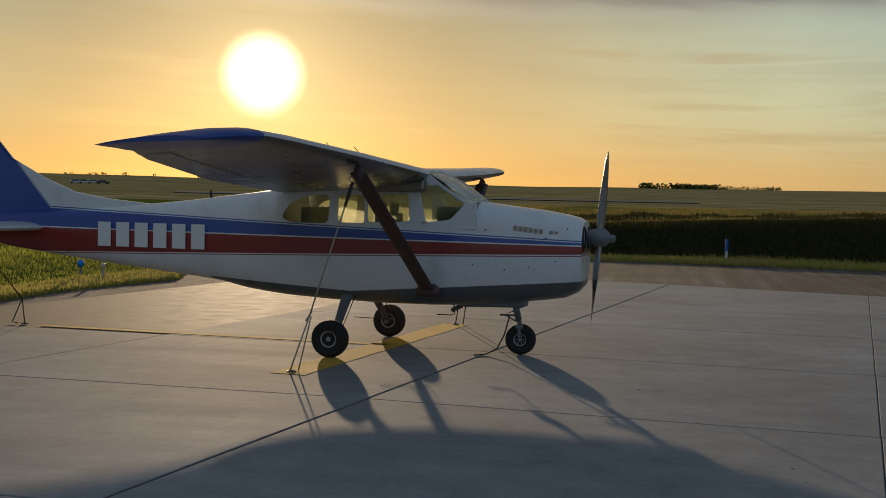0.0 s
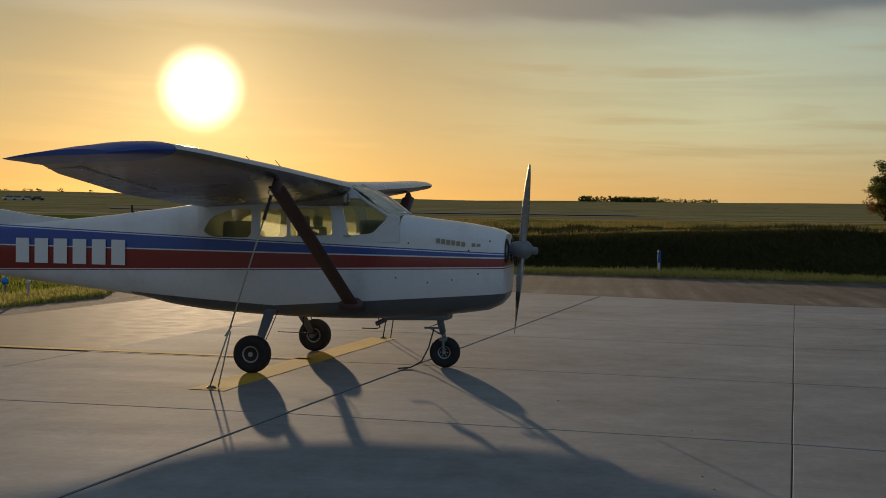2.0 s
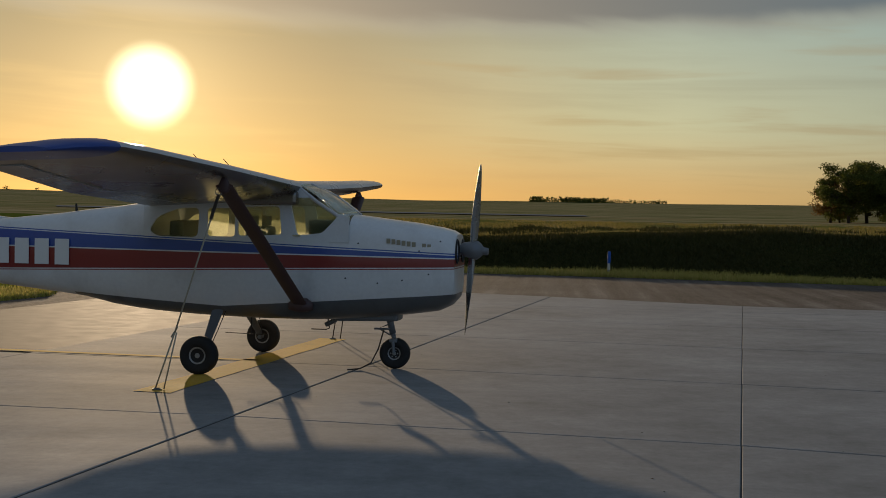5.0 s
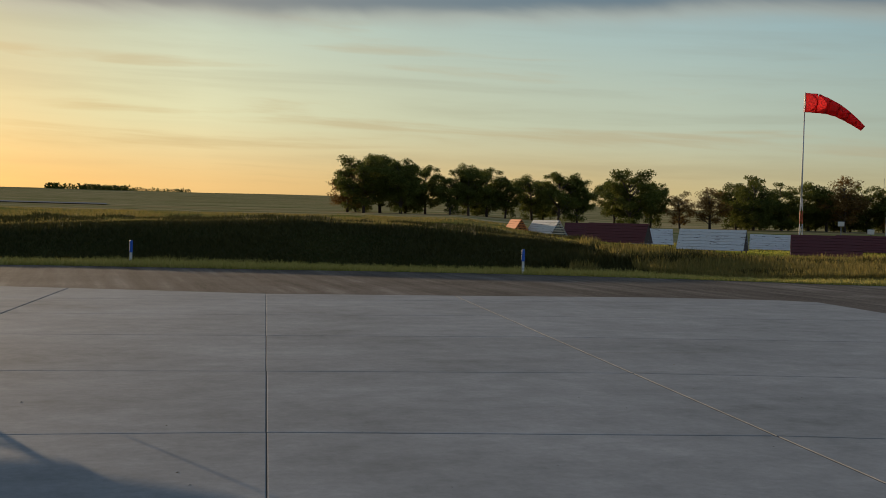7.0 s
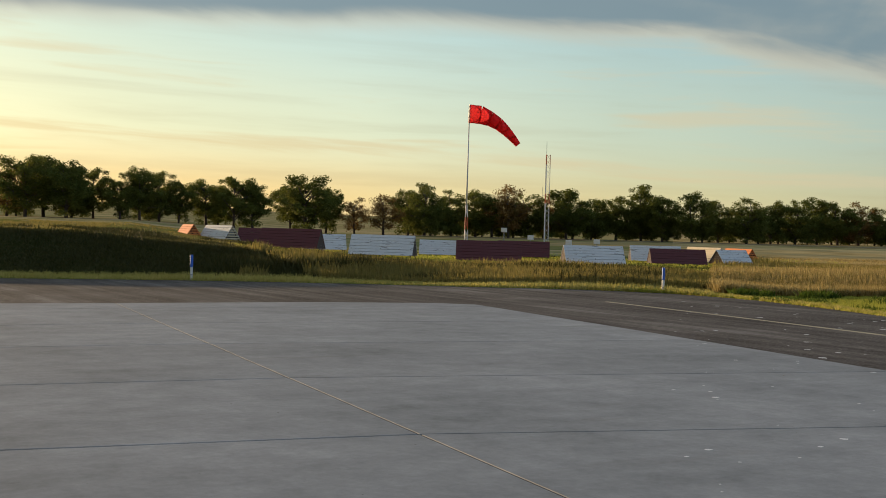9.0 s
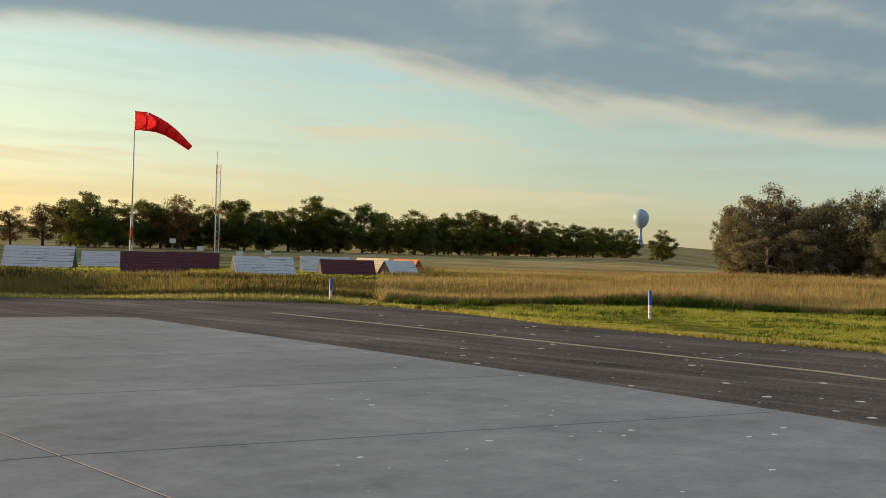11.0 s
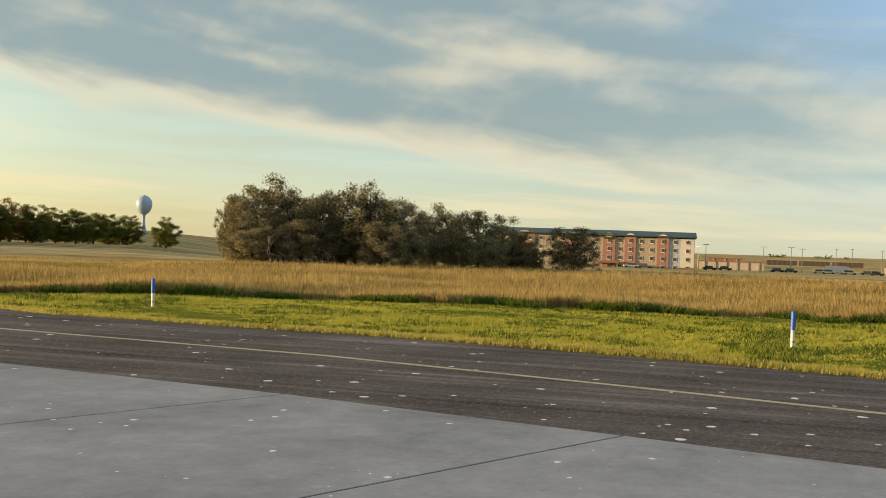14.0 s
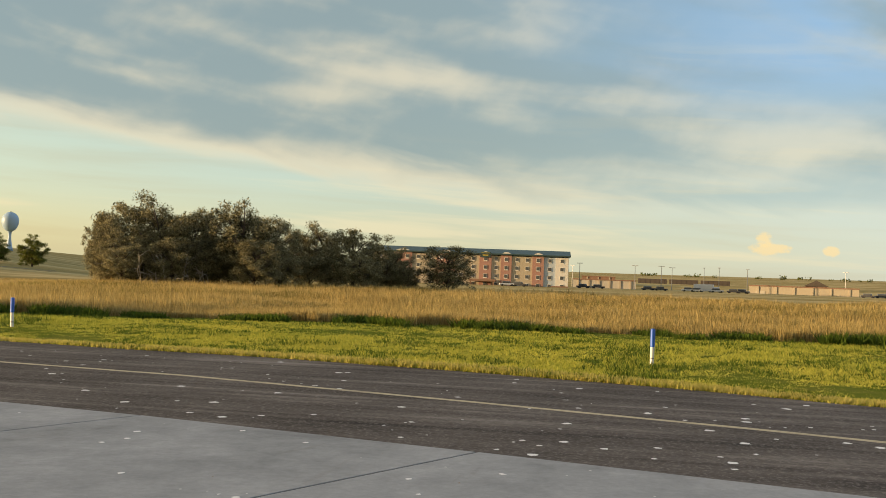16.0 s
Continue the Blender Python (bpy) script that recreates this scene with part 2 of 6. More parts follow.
def concrete_material():
    m = bpy.data.materials.new("weathered_concrete")
    m.use_nodes = True
    k = Nodes(m.node_tree)
    g = k.n("ShaderNodeNewGeometry")
    pos = g.outputs["Position"]
    rnd = k.n("ShaderNodeObjectInfo").outputs["Random"]
    stretch = k.n("ShaderNodeMapping", {"Vector": pos, "Rotation": (0, 0, radians(-8)), "Scale": (0.16, 0.9, 1)}).outputs[0]
    broom = k.n("ShaderNodeMapping", {"Vector": pos, "Rotation": (0, 0, radians(-8)), "Scale": (1.0, 9.0, 1)}).outputs[0]
    big, streak, mid, fine = k.noise(pos, 0.35, 5), k.noise(stretch, 1.0, 6, 0.65), k.noise(pos, 2.2, 6, 0.62), k.noise(broom, 14, 4, 0.7)
    v = k.m("ADD", k.m("MULTIPLY", big, 0.62), k.m("ADD", k.m("MULTIPLY", streak, 0.25), k.m("MULTIPLY", mid, 0.48)))
    col = k.ramp(v, [(0.46, (0.170, 0.175, 0.174)), (0.60, (0.232, 0.238, 0.237)), (0.71, (0.272, 0.277, 0.276)), (0.86, (0.335, 0.338, 0.334))])
    stain = k.step(k.noise(stretch, 2.3, 4, 0.6, 0.8), 0.60, 0.72)
    col = k.mix(k.m("MULTIPLY", stain, 0.22), col, (0.16, 0.145, 0.125, 1))
    tone = k.m("ADD", 0.93, k.m("MULTIPLY", rnd, 0.12))
    col = k.mix(1.0, col, k.n("ShaderNodeCombineColor", [tone] * 3).outputs[0], "MULTIPLY")
    speck = k.step(k.noise(pos, 40, 2), 0.68, 0.74)
    col = k.mix(k.m("MULTIPLY", speck, 0.35), col, (0.10, 0.09, 0.08, 1))
    grit = k.noise(pos, 11, 6, 0.75)
    col = k.mix(1.0, col, k.n("ShaderNodeCombineColor", [k.m("ADD", 0.72, k.m("MULTIPLY", grit, 0.56))] * 3).outputs[0], "MULTIPLY")
    rough = k.m("SUBTRACT", 0.94, k.m("MULTIPLY", streak, 0.20))
    p = k.n("ShaderNodeBsdfPrincipled", {"Base Color": col, "Roughness": rough, "Specular IOR Level": 0.12})
    h = k.m("ADD", k.m("MULTIPLY", fine, 0.5), k.m("MULTIPLY", mid, 1.0))
    bp = k.n("ShaderNodeBump", {"Strength": 0.09, "Distance": 0.006, "Height": h})
    k.t.links.new(bp.outputs[0], p.inputs["Normal"])
    k.n("ShaderNodeOutputMaterial", [p.outputs[0]])
    return m


def asphalt_material():
    m = bpy.data.materials.new("old_asphalt")
    m.use_nodes = True
    k = Nodes(m.node_tree)
    pos = k.n("ShaderNodeNewGeometry").outputs["Position"]
    stretch = k.n("ShaderNodeMapping", {"Vector": pos, "Rotation": (0, 0, radians(8)), "Scale": (2.2, 0.10, 1)}).outputs[0]
    big, streak, fine, grain = k.noise(pos, 0.3, 4), k.noise(stretch, 0.9, 5, 0.6), k.noise(pos, 7, 6, 0.75), k.noise(pos, 18, 5, 0.75)
    v = k.m("ADD", k.m("MULTIPLY", big, 0.4), k.m("ADD", k.m("MULTIPLY", streak, 0.6), k.m("MULTIPLY", fine, 0.3)))
    col = k.ramp(v, [(0.48, (0.026, 0.021, 0.018)), (0.60, (0.066, 0.055, 0.047)), (0.70, (0.108, 0.092, 0.079)), (0.80, (0.200, 0.176, 0.155))])
    col = k.mix(k.m("MULTIPLY", k.step(grain, 0.50, 0.64), 0.5), col, (0.25, 0.222, 0.196, 1))
    p = k.n("ShaderNodeBsdfPrincipled", {"Base Color": col, "Roughness": 0.92, "Specular IOR Level": 0.10})
    bp = k.n("ShaderNodeBump", {"Strength": 0.5, "Distance": 0.008, "Height": k.m("ADD", grain, fine)})
    k.t.links.new(bp.outputs[0], p.inputs["Normal"])
    k.n("ShaderNodeOutputMaterial", [p.outputs[0]])
    return m


def field_material(name, stops, scale, band=None, bump=0.6):
    """Ground under grass, and fields seen from afar, in broad strips."""
    m = bpy.data.materials.new(name)
    m.use_nodes = True
    k = Nodes(m.node_tree)
    pos = k.n("ShaderNodeNewGeometry").outputs["Position"]
    a, b = k.noise(pos, scale, 5, 0.6), k.noise(pos, scale * 14, 4, 0.65)
    v = k.m("ADD", k.m("MULTIPLY", a, 0.8), k.m("MULTIPLY", b, 0.25))
    if band:
        s = k.n("ShaderNodeMapping", {"Vector": pos, "Scale": band}).outputs[0]
        v = k.m("ADD", k.m("MULTIPLY", v, 0.45), k.m("MULTIPLY", k.noise(s, 1.0, 5, 0.6), 0.62))
    col = k.ramp(v, stops)
    p = k.n("ShaderNodeBsdfPrincipled", {"Base Color": col, "Roughness": 1.0, "Specular IOR Level": 0.0})
    bp = k.n("ShaderNodeBump", {"Strength": bump, "Distance": 0.05, "Height": b})
    k.t.links.new(bp.outputs[0], p.inputs["Normal"])
    k.n("ShaderNodeOutputMaterial", [p.outputs[0]])
    return m


def glass_material(name, tint, rough=0.03, alpha=0.35):
    m = bpy.data.materials.new(name)
    m.use_nodes = True
    k = Nodes(m.node_tree)
    gl = k.n("ShaderNodeBsdfGlossy", {"Color": (1, 1, 1, 1), "Roughness": rough})
    tr = k.n("ShaderNodeBsdfTransparent", [(*tint, 1)])
    fr = k.n("ShaderNodeFresnel", {"IOR": 1.45})
    s = k.n("ShaderNodeMixShader", [fr.outputs[0], tr.outputs[0], gl.outputs[0]])
    dust = k.n("ShaderNodeBsdfTranslucent", [(0.88, 0.90, 0.70, 1)])
    pos = k.n("ShaderNodeTexCoord").outputs["Object"]
    s2 = k.n("ShaderNodeMixShader", [k.m("MULTIPLY", k.m("ADD", 0.5, k.noise(pos, 3, 4)), alpha), s.outputs[0], dust.outputs[0]])
    k.n("ShaderNodeOutputMaterial", [s2.outputs[0]])
    return m


def livery_material():
    """White paint with a blue and a red cheat line, thin white and blue pinstripes, and a grey belly; x forward, z up in the aircraft."""
    m = bpy.data.materials.new("aircraft_paint")
    m.use_nodes = True
    k = Nodes(m.node_tree)
    co = k.n("ShaderNodeTexCoord").outputs["Object"]
    x, y, z = k.n("ShaderNodeSeparateXYZ", [co]).outputs

    def line(at0, slope):
        return k.m("ADD", k.m("MULTIPLY", x, slope), at0)

    def above(edge, o=0.0):
        return k.m("GREATER_THAN", z, k.m("ADD", edge, o))

    def band(lo, a, hi, b):
        return k.m("MULTIPLY", above(lo, a), k.m("SUBTRACT", 1.0, above(hi, b)))

    top, split, foot = k.m("ADD", line(1.555, -0.036), k.m("MULTIPLY", k.m("MAXIMUM", k.m("SUBTRACT", -4.62, x), 0.0), 1.1)), line(1.424, -0.006), line(1.236, 0.0255)
    dirt = k.noise(co, 1.6, 5, 0.6)
    fine = k.noise(co, 22, 3)
    white = k.mix(k.step(dirt, 0.45, 0.75), (0.72, 0.72, 0.70, 1), (0.60, 0.59, 0.56, 1))
    col = k.mix(band(split, 0.016, top, 0.0), white, (0.030, 0.070, 0.30, 1))
    col = k.mix(band(foot, 0.0, split, 0.0), col, (0.24, 0.022, 0.016, 1))
    col = k.mix(band(top, 0.012, top, 0.026), col, (0.030, 0.070, 0.30, 1))
    col = k.mix(band(foot, -0.026, foot, -0.014), col, (0.24, 0.022, 0.016, 1))
    belly_grey = k.mix(k.step(dirt, 0.4, 0.7), (0.105, 0.11, 0.11, 1), (0.07, 0.068, 0.066, 1))
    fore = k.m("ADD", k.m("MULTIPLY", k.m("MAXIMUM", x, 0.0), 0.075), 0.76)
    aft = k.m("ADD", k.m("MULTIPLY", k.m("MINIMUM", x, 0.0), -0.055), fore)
    col = k.mix(k.m("MULTIPLY", k.m("LESS_THAN", z, aft), k.m("GREATER_THAN", x, -2.05)), col, belly_grey)
    col = k.mix(1.0, col, k.n("ShaderNodeCombineColor", [k.m("ADD", 0.92, k.m("MULTIPLY", fine, 0.16))] * 3).outputs[0], "MULTIPLY")
    p = k.n("ShaderNodeBsdfPrincipled", {"Base Color": col, "Roughness": k.m("ADD", 0.22, k.m("MULTIPLY", dirt, 0.25)), "Coat Weight": 0.3, "Coat Roughness": 0.12})
    k.n("ShaderNodeOutputMaterial", [p.outputs[0]])
    return m


M = {}
M["concrete"] = concrete_material()
M["asphalt"] = asphalt_material()
M["sealant"] = material("joint_sealant", (0.022, 0.020, 0.018), 0.8, vary=0.3, obj=False)
M["yellow"] = material("worn_yellow_paint", (0.74, 0.47, 0.06), 0.85, spec=0.12, vary=0.5, scale=1.5, fine=25, tint=(0.50, 0.36, 0.12), obj=False)
M["fadedyellow"] = material("faded_taxi_line_paint", (0.50, 0.43, 0.29), 0.9, spec=0.1, vary=0.5, scale=0.9, fine=12, tint=(0.14, 0.12, 0.09), obj=False)
M["patch"] = material("pale_patching_compound", (0.78, 0.77, 0.74), 0.9, spec=0.1, vary=0.3, scale=6, obj=False, tint=(0.42, 0.41, 0.39))
M["livery"] = livery_material()
M["wingpaint"] = material("white_wing_paint", (0.56, 0.55, 0.54), 0.3, vary=0.12, scale=1.2, fine=14, tint=(0.44, 0.42, 0.40))
# bare metal under the wings, its colour darkened for the shade there
M["underwing"] = material("underwing_shaded_aluminium", (0.24, 0.215, 0.19), 0.28, metal=0.85, vary=0.10, scale=1.4, fine=9, tint=(0.18, 0.16, 0.14))
M["bluepaint"] = material("blue_paint", (0.035, 0.07, 0.28), 0.3, vary=0.2)
M["letter"] = material("pale_grey_lettering", (0.80, 0.80, 0.77), 0.45, vary=0.1)
M["goldletter"] = material("dull_gold_lettering", (0.34, 0.30, 0.20), 0.45, vary=0.1)
M["greymetal"] = material("grey_painted_steel", (0.20, 0.21, 0.22), 0.45, metal=0.3, vary=0.2, scale=8)
M["bladegrey"] = material("brushed_grey_propeller", (0.42, 0.44, 0.46), 0.26, metal=0.9, vary=0.12, scale=6)
M["strut"] = material("dull_maroon_strut_paint", (0.085, 0.045, 0.040), 0.5, vary=0.2, scale=5)
M["chrome"] = material("polished_steel", (0.62, 0.62, 0.60), 0.15, metal=1.0, vary=0.05)
M["rubber"] = material("tyre_rubber", (0.018, 0.017, 0.016), 0.75, vary=0.3, scale=9, bump=0.2)
M["rim"] = material("dusty_wheel_rim", (0.38, 0.37, 0.35), 0.45, metal=0.4, vary=0.25, scale=14)
M["black"] = material("black_trim", (0.015, 0.014, 0.014), 0.6, vary=0.3)
M["cabin"] = material("dark_cabin_lining", (0.055, 0.045, 0.038), 0.85, vary=0.25)
M["seat"] = material("dark_seat_cloth", (0.05, 0.045, 0.04), 0.9, vary=0.3, scale=20)
M["glass"] = glass_material("tinted_window", (0.92, 0.93, 0.78), alpha=0.22)
M["rope"] = material("tie_down_rope", (0.52, 0.47, 0.36), 0.9, vary=0.3, scale=30)
M["darkrope"] = material("dark_tie_down_rope", (0.06, 0.05, 0.04), 0.9, vary=0.3, scale=30)
M["grassbase"] = field_material("mown_grass_ground", [(0.3, (0.070, 0.095, 0.015)), (0.5, (0.110, 0.135, 0.020)), (0.75, (0.16, 0.15, 0.038))], 0.5)
M["meadow"] = field_material("meadow_ground", [(0.3, (0.16, 0.11, 0.035)), (0.5, (0.26, 0.18, 0.055)), (0.75, (0.34, 0.24, 0.08))], 0.25)
# embankment ground: shade on the face is put into this dark tone
M["bermground"] = field_material("shade_toned_rough_ground", [(0.3, (0.014, 0.019, 0.006)), (0.5, (0.026, 0.031, 0.009)), (0.75, (0.05, 0.046, 0.015))], 0.25)
# crest ground: sunlight on the top is put into this paler tone
M["crestground"] = field_material("sun_toned_hummock_ground", [(0.3, (0.085, 0.095, 0.022)), (0.5, (0.17, 0.165, 0.04)), (0.75, (0.26, 0.20, 0.065))], 0.3)
M["field"] = field_material("distant_fields", [(0.36, (0.10, 0.115, 0.036)), (0.45, (0.17, 0.175, 0.055)), (0.50, (0.36, 0.27, 0.13)), (0.54, (0.15, 0.16, 0.05)), (0.59, (0.44, 0.34, 0.18)), (0.63, (0.18, 0.18, 0.06)), (0.70, (0.30, 0.25, 0.11))], 0.006, band=(0.004, 0.035, 0.0), bump=0.0)
M["eastfield"] = field_material("stubble_field", [(0.36, (0.20, 0.17, 0.055)), (0.46, (0.42, 0.31, 0.13)), (0.52, (0.26, 0.20, 0.08)), (0.58, (0.50, 0.38, 0.18)), (0.68, (0.24, 0.21, 0.07))], 0.008, band=(0.030, 0.012, 0.0), bump=0.1)
M["blade_green"] = leafy("green_grass_blades", (0.235, 0.285, 0.034), (0.58, 0.52, 0.10), 0.45)
M["blade_gold"] = leafy("dry_golden_grass", (0.17, 0.125, 0.036), (0.60, 0.46, 0.19), 0.4)
M["blade_mixed"] = leafy("half_dry_grass", (0.12, 0.12, 0.025), (0.34, 0.26, 0.085), 0.5)
# dry verge blades, made paler still to carry the sunlight on the fringe
M["blade_verge"] = leafy("sun_toned_dry_verge_grass", (0.30, 0.29, 0.06), (0.64, 0.53, 0.18), 0.55)
# embankment blades, colour darkened for the slope's shaded side
M["blade_berm"] = leafy("shade_toned_rough_grass", (0.024, 0.032, 0.008), (0.085, 0.075, 0.022), 0.2)
M["weed"] = leafy("dark_green_weeds", (0.045, 0.085, 0.012), (0.12, 0.16, 0.022))
M["leaf"] = leafy("cottonwood_leaves", (0.050, 0.072, 0.014), (0.17, 0.175, 0.035), 0.42)
M["leaf_autumn"] = leafy("turning_leaves", (0.13, 0.085, 0.025), (0.26, 0.15, 0.045), 0.4)
M["leaf_olive"] = leafy("silvery_olive_leaves", (0.020, 0.023, 0.009), (0.42, 0.375, 0.205), 0.08)
M["bark"] = material("grey_bark", (0.075, 0.06, 0.048), 0.9, vary=0.3, scale=4)
M["deadwood"] = material("bare_grey_branches", (0.27, 0.24, 0.20), 0.9, vary=0.3, scale=4)


def peeling_boards():
    """White paint that has flaked off along the grain."""
    m = bpy.data.materials.new("flaking_white_boards")
    m.use_nodes = True
    k = Nodes(m.node_tree)
    co = k.n("ShaderNodeTexCoord").outputs["Object"]
    rnd = k.n("ShaderNodeObjectInfo").outputs["Random"]
    s = k.n("ShaderNodeMapping", {"Vector": co, "Scale": (1.6, 14, 14)}).outputs[0]
    s = k.n("ShaderNodeVectorMath", [s, k.n("ShaderNodeCombineXYZ", [k.m("MULTIPLY", rnd, 40.0), 0, 0]).outputs[0]], operation="ADD").outputs[0]
    f = k.step(k.noise(s, 1.0, 5, 0.6), 0.60, 0.66)
    col = k.mix(k.noise(co, 4, 3), (0.64, 0.65, 0.65, 1), (0.50, 0.51, 0.50, 1))
    col = k.mix(f, col, (0.10, 0.08, 0.065, 1))
    p = k.n("ShaderNodeBsdfPrincipled", {"Base Color": col, "Roughness": 0.75, "Specular IOR Level": 0.25})
    k.n("ShaderNodeOutputMaterial", [p.outputs[0]])
    return m


M["whiteboard"] = peeling_boards()
M["redboard"] = material("faded_maroon_boards", (0.085, 0.013, 0.015), 0.7, vary=0.3, scale=2.2, fine=16, tint=(0.055, 0.012, 0.012), obj=False)
M["orangeboard"] = material("faded_orange_boards", (0.55, 0.17, 0.04), 0.7, vary=0.3, scale=2.2, obj=False)
M["creamboard"] = material("cream_boards", (0.62, 0.52, 0.36), 0.7, vary=0.3, scale=2.2, obj=False)
M["darkboard"] = material("weathered_timber", (0.07, 0.05, 0.04), 0.85, vary=0.3, obj=False)
M["sock"] = leafy("red_windsock_cloth", (0.80, 0.055, 0.070), (0.86, 0.09, 0.085), 0.5, rough=0.8)
M["polewhite"] = material("white_pole_paint", (0.66, 0.65, 0.62), 0.5, vary=0.15)
M["poleorange"] = material("orange_pole_paint", (0.55, 0.12, 0.04), 0.5, vary=0.15)
M["markerblue"] = material("blue_marker_sleeve", (0.02, 0.11, 0.52), 0.45, vary=0.1)
M["bluelens"] = material("blue_glass_lens", (0.02, 0.25, 0.75), 0.1, vary=0.05)
M["tank"] = material("pale_blue_tank_paint", (0.28, 0.40, 0.52), 0.45, vary=0.08, scale=0.2, fine=2)
M["roofgreen"] = material("dark_green_metal_roof", (0.030, 0.060, 0.055), 0.5, vary=0.12, scale=0.3, fine=4)
M["wallwhite"] = material("white_stucco", (0.66, 0.63, 0.56), 0.85, vary=0.08, scale=0.4, fine=6)
M["wallblue"] = material("pale_blue_grey_stucco", (0.42, 0.48, 0.52), 0.85, vary=0.08, scale=0.4, fine=6)
M["wallpink"] = material("salmon_brick_veneer", (0.36, 0.20, 0.155), 0.85, vary=0.14, scale=0.6, fine=9)
M["walltan"] = material("tan_stucco", (0.42, 0.36, 0.26), 0.85, vary=0.08, scale=0.4, fine=6)
M["wallbrown"] = material("brown_stone_base", (0.24, 0.14, 0.09), 0.85, vary=0.2, scale=0.6, fine=9)
M["pane"] = material("dark_window_pane", (0.08, 0.085, 0.09), 0.12, vary=0.1)
M["roadfar"] = material("pale_distant_paving", (0.30, 0.28, 0.25), 1.0, vary=0.15, scale=0.05, fine=0.6, spec=0.0, obj=False)
M["signgold"] = material("yellow_sign_face", (0.50, 0.38, 0.06), 0.5, vary=0.1)
M["wallgrey"] = material("pale_metal_wall", (0.46, 0.42, 0.34), 0.7, vary=0.1, scale=0.3, fine=4)
M["darkcar"] = material("dark_vehicle_paint", (0.05, 0.05, 0.055), 0.3, vary=0.1)
M["whitecar"] = material("white_vehicle_paint", (0.6, 0.6, 0.6), 0.3, vary=0.1)


# ---- mesh helpers ----
def finish(bm, name, mat, smooth=False):
    me = bpy.data.meshes.new(name)
    bm.to_mesh(me)
    bm.free()
    for x in (mat if isinstance(mat, (list, tuple)) else [mat]):
        me.materials.append(x)
    if smooth:
        for p in me.polygons:
            p.use_smooth = True
    return me


def part(name, bm, mat, parent=None, label="", m=None, smooth=False):
    ob = new(name, finish(bm, name, mat, smooth))
    if parent is not None:
        ob.parent = parent
    if m is not None:
        ob.matrix_basis = m
    return tagged(ob, label) if label else ob


def shared(name, me, parent, m):
    """One more object on a mesh that is already there."""
    ob = new(name, me)
    ob.parent = parent
    ob.matrix_basis = m
    return ob


def raw_mesh(name, verts, faces, mats, idx=None, smooth=False):
    me = bpy.data.meshes.new(name)
    me.from_pydata(verts, [], faces)
    for x in mats:
        me.materials.append(x)
    if idx is not None:
        me.polygons.foreach_set("material_index", idx)
    if smooth:
        me.polygons.foreach_set("use_smooth", [True] * len(me.polygons))
    me.update()
    return me


def box(bm, x0, x1, y0, y1, z0, z1, bevel=0.0, m=None):
    vs = [bm.verts.new(v) for v in ((x0, y0, z0), (x1, y0, z0), (x1, y1, z0), (x0, y1, z0), (x0, y0, z1), (x1, y0, z1), (x1, y1, z1), (x0, y1, z1))]
    fs = [bm.faces.new([vs[i] for i in f]) for f in ((3, 2, 1, 0), (4, 5, 6, 7), (0, 1, 5, 4), (1, 2, 6, 5), (2, 3, 7, 6), (3, 0, 4, 7))]
    if bevel:
        es = {e for f in fs for e in f.edges}
        r = bmesh.ops.bevel(bm, geom=list(es), offset=bevel, segments=2, affect="EDGES", profile=0.6)
        vs = list({v for v in r["verts"]} | {v for v in vs if v.is_valid})
    if m is not None:
        bmesh.ops.transform(bm, matrix=m, verts=[v for v in vs if v.is_valid])
    return bm


def tube(bm, pts, radii, sides=8, cap=True):
    """A round bar through points."""
    rings = []
    pts = [Vector(p) for p in pts]
    for i, p in enumerate(pts):
        a, b = pts[max(0, i - 1)], pts[min(len(pts) - 1, i + 1)]
        q = (b - a).to_track_quat("Z", "Y")
        r = radii[i] if isinstance(radii, (list, tuple)) else radii
        rings.append([bm.verts.new(p + q @ Vector((r * math.cos(2 * math.pi * s / sides), r * math.sin(2 * math.pi * s / sides), 0))) for s in range(sides)])
    for a, b in zip(rings, rings[1:]):
        for s in range(sides):
            bm.faces.new((a[s], a[(s + 1) % sides], b[(s + 1) % sides], b[s]))
    if cap:
        bm.faces.new(rings[0][::-1])
        bm.faces.new(rings[-1])
    return bm


def lathe(bm, profile, sides=24, axis="Y", centre=(0, 0, 0)):
    """Turns a profile of (radius, along) about an axis."""
    rings = []
    for r, h in profile:
        ring = []
        for s in range(sides):
            a = 2 * math.pi * s / sides
            u, v = r * math.cos(a), r * math.sin(a)
            p = {"Y": (u, h, v), "Z": (u, v, h), "X": (h, u, v)}[axis]
            ring.append(bm.verts.new(Vector(p) + Vector(centre)))
        rings.append(ring)
    for a, b in zip(rings, rings[1:]):
        for s in range(sides):
            bm.faces.new((a[s], a[(s + 1) % sides], b[(s + 1) % sides], b[s]))
    bm.faces.new(rings[0])
    bm.faces.new(rings[-1])
    bmesh.ops.recalc_face_normals(bm, faces=bm.faces)
    return bm


def interp(x, table):
    return float(np.interp(x, [a for a, _ in table], [b for _, b in table]))


def smooth01(t):
    t = min(1.0, max(0.0, t))
    return t * t * (3 - 2 * t)


def at(az, r, z=0.0):
    return Vector((r * math.sin(radians(az)), r * math.cos(radians(az)), z))


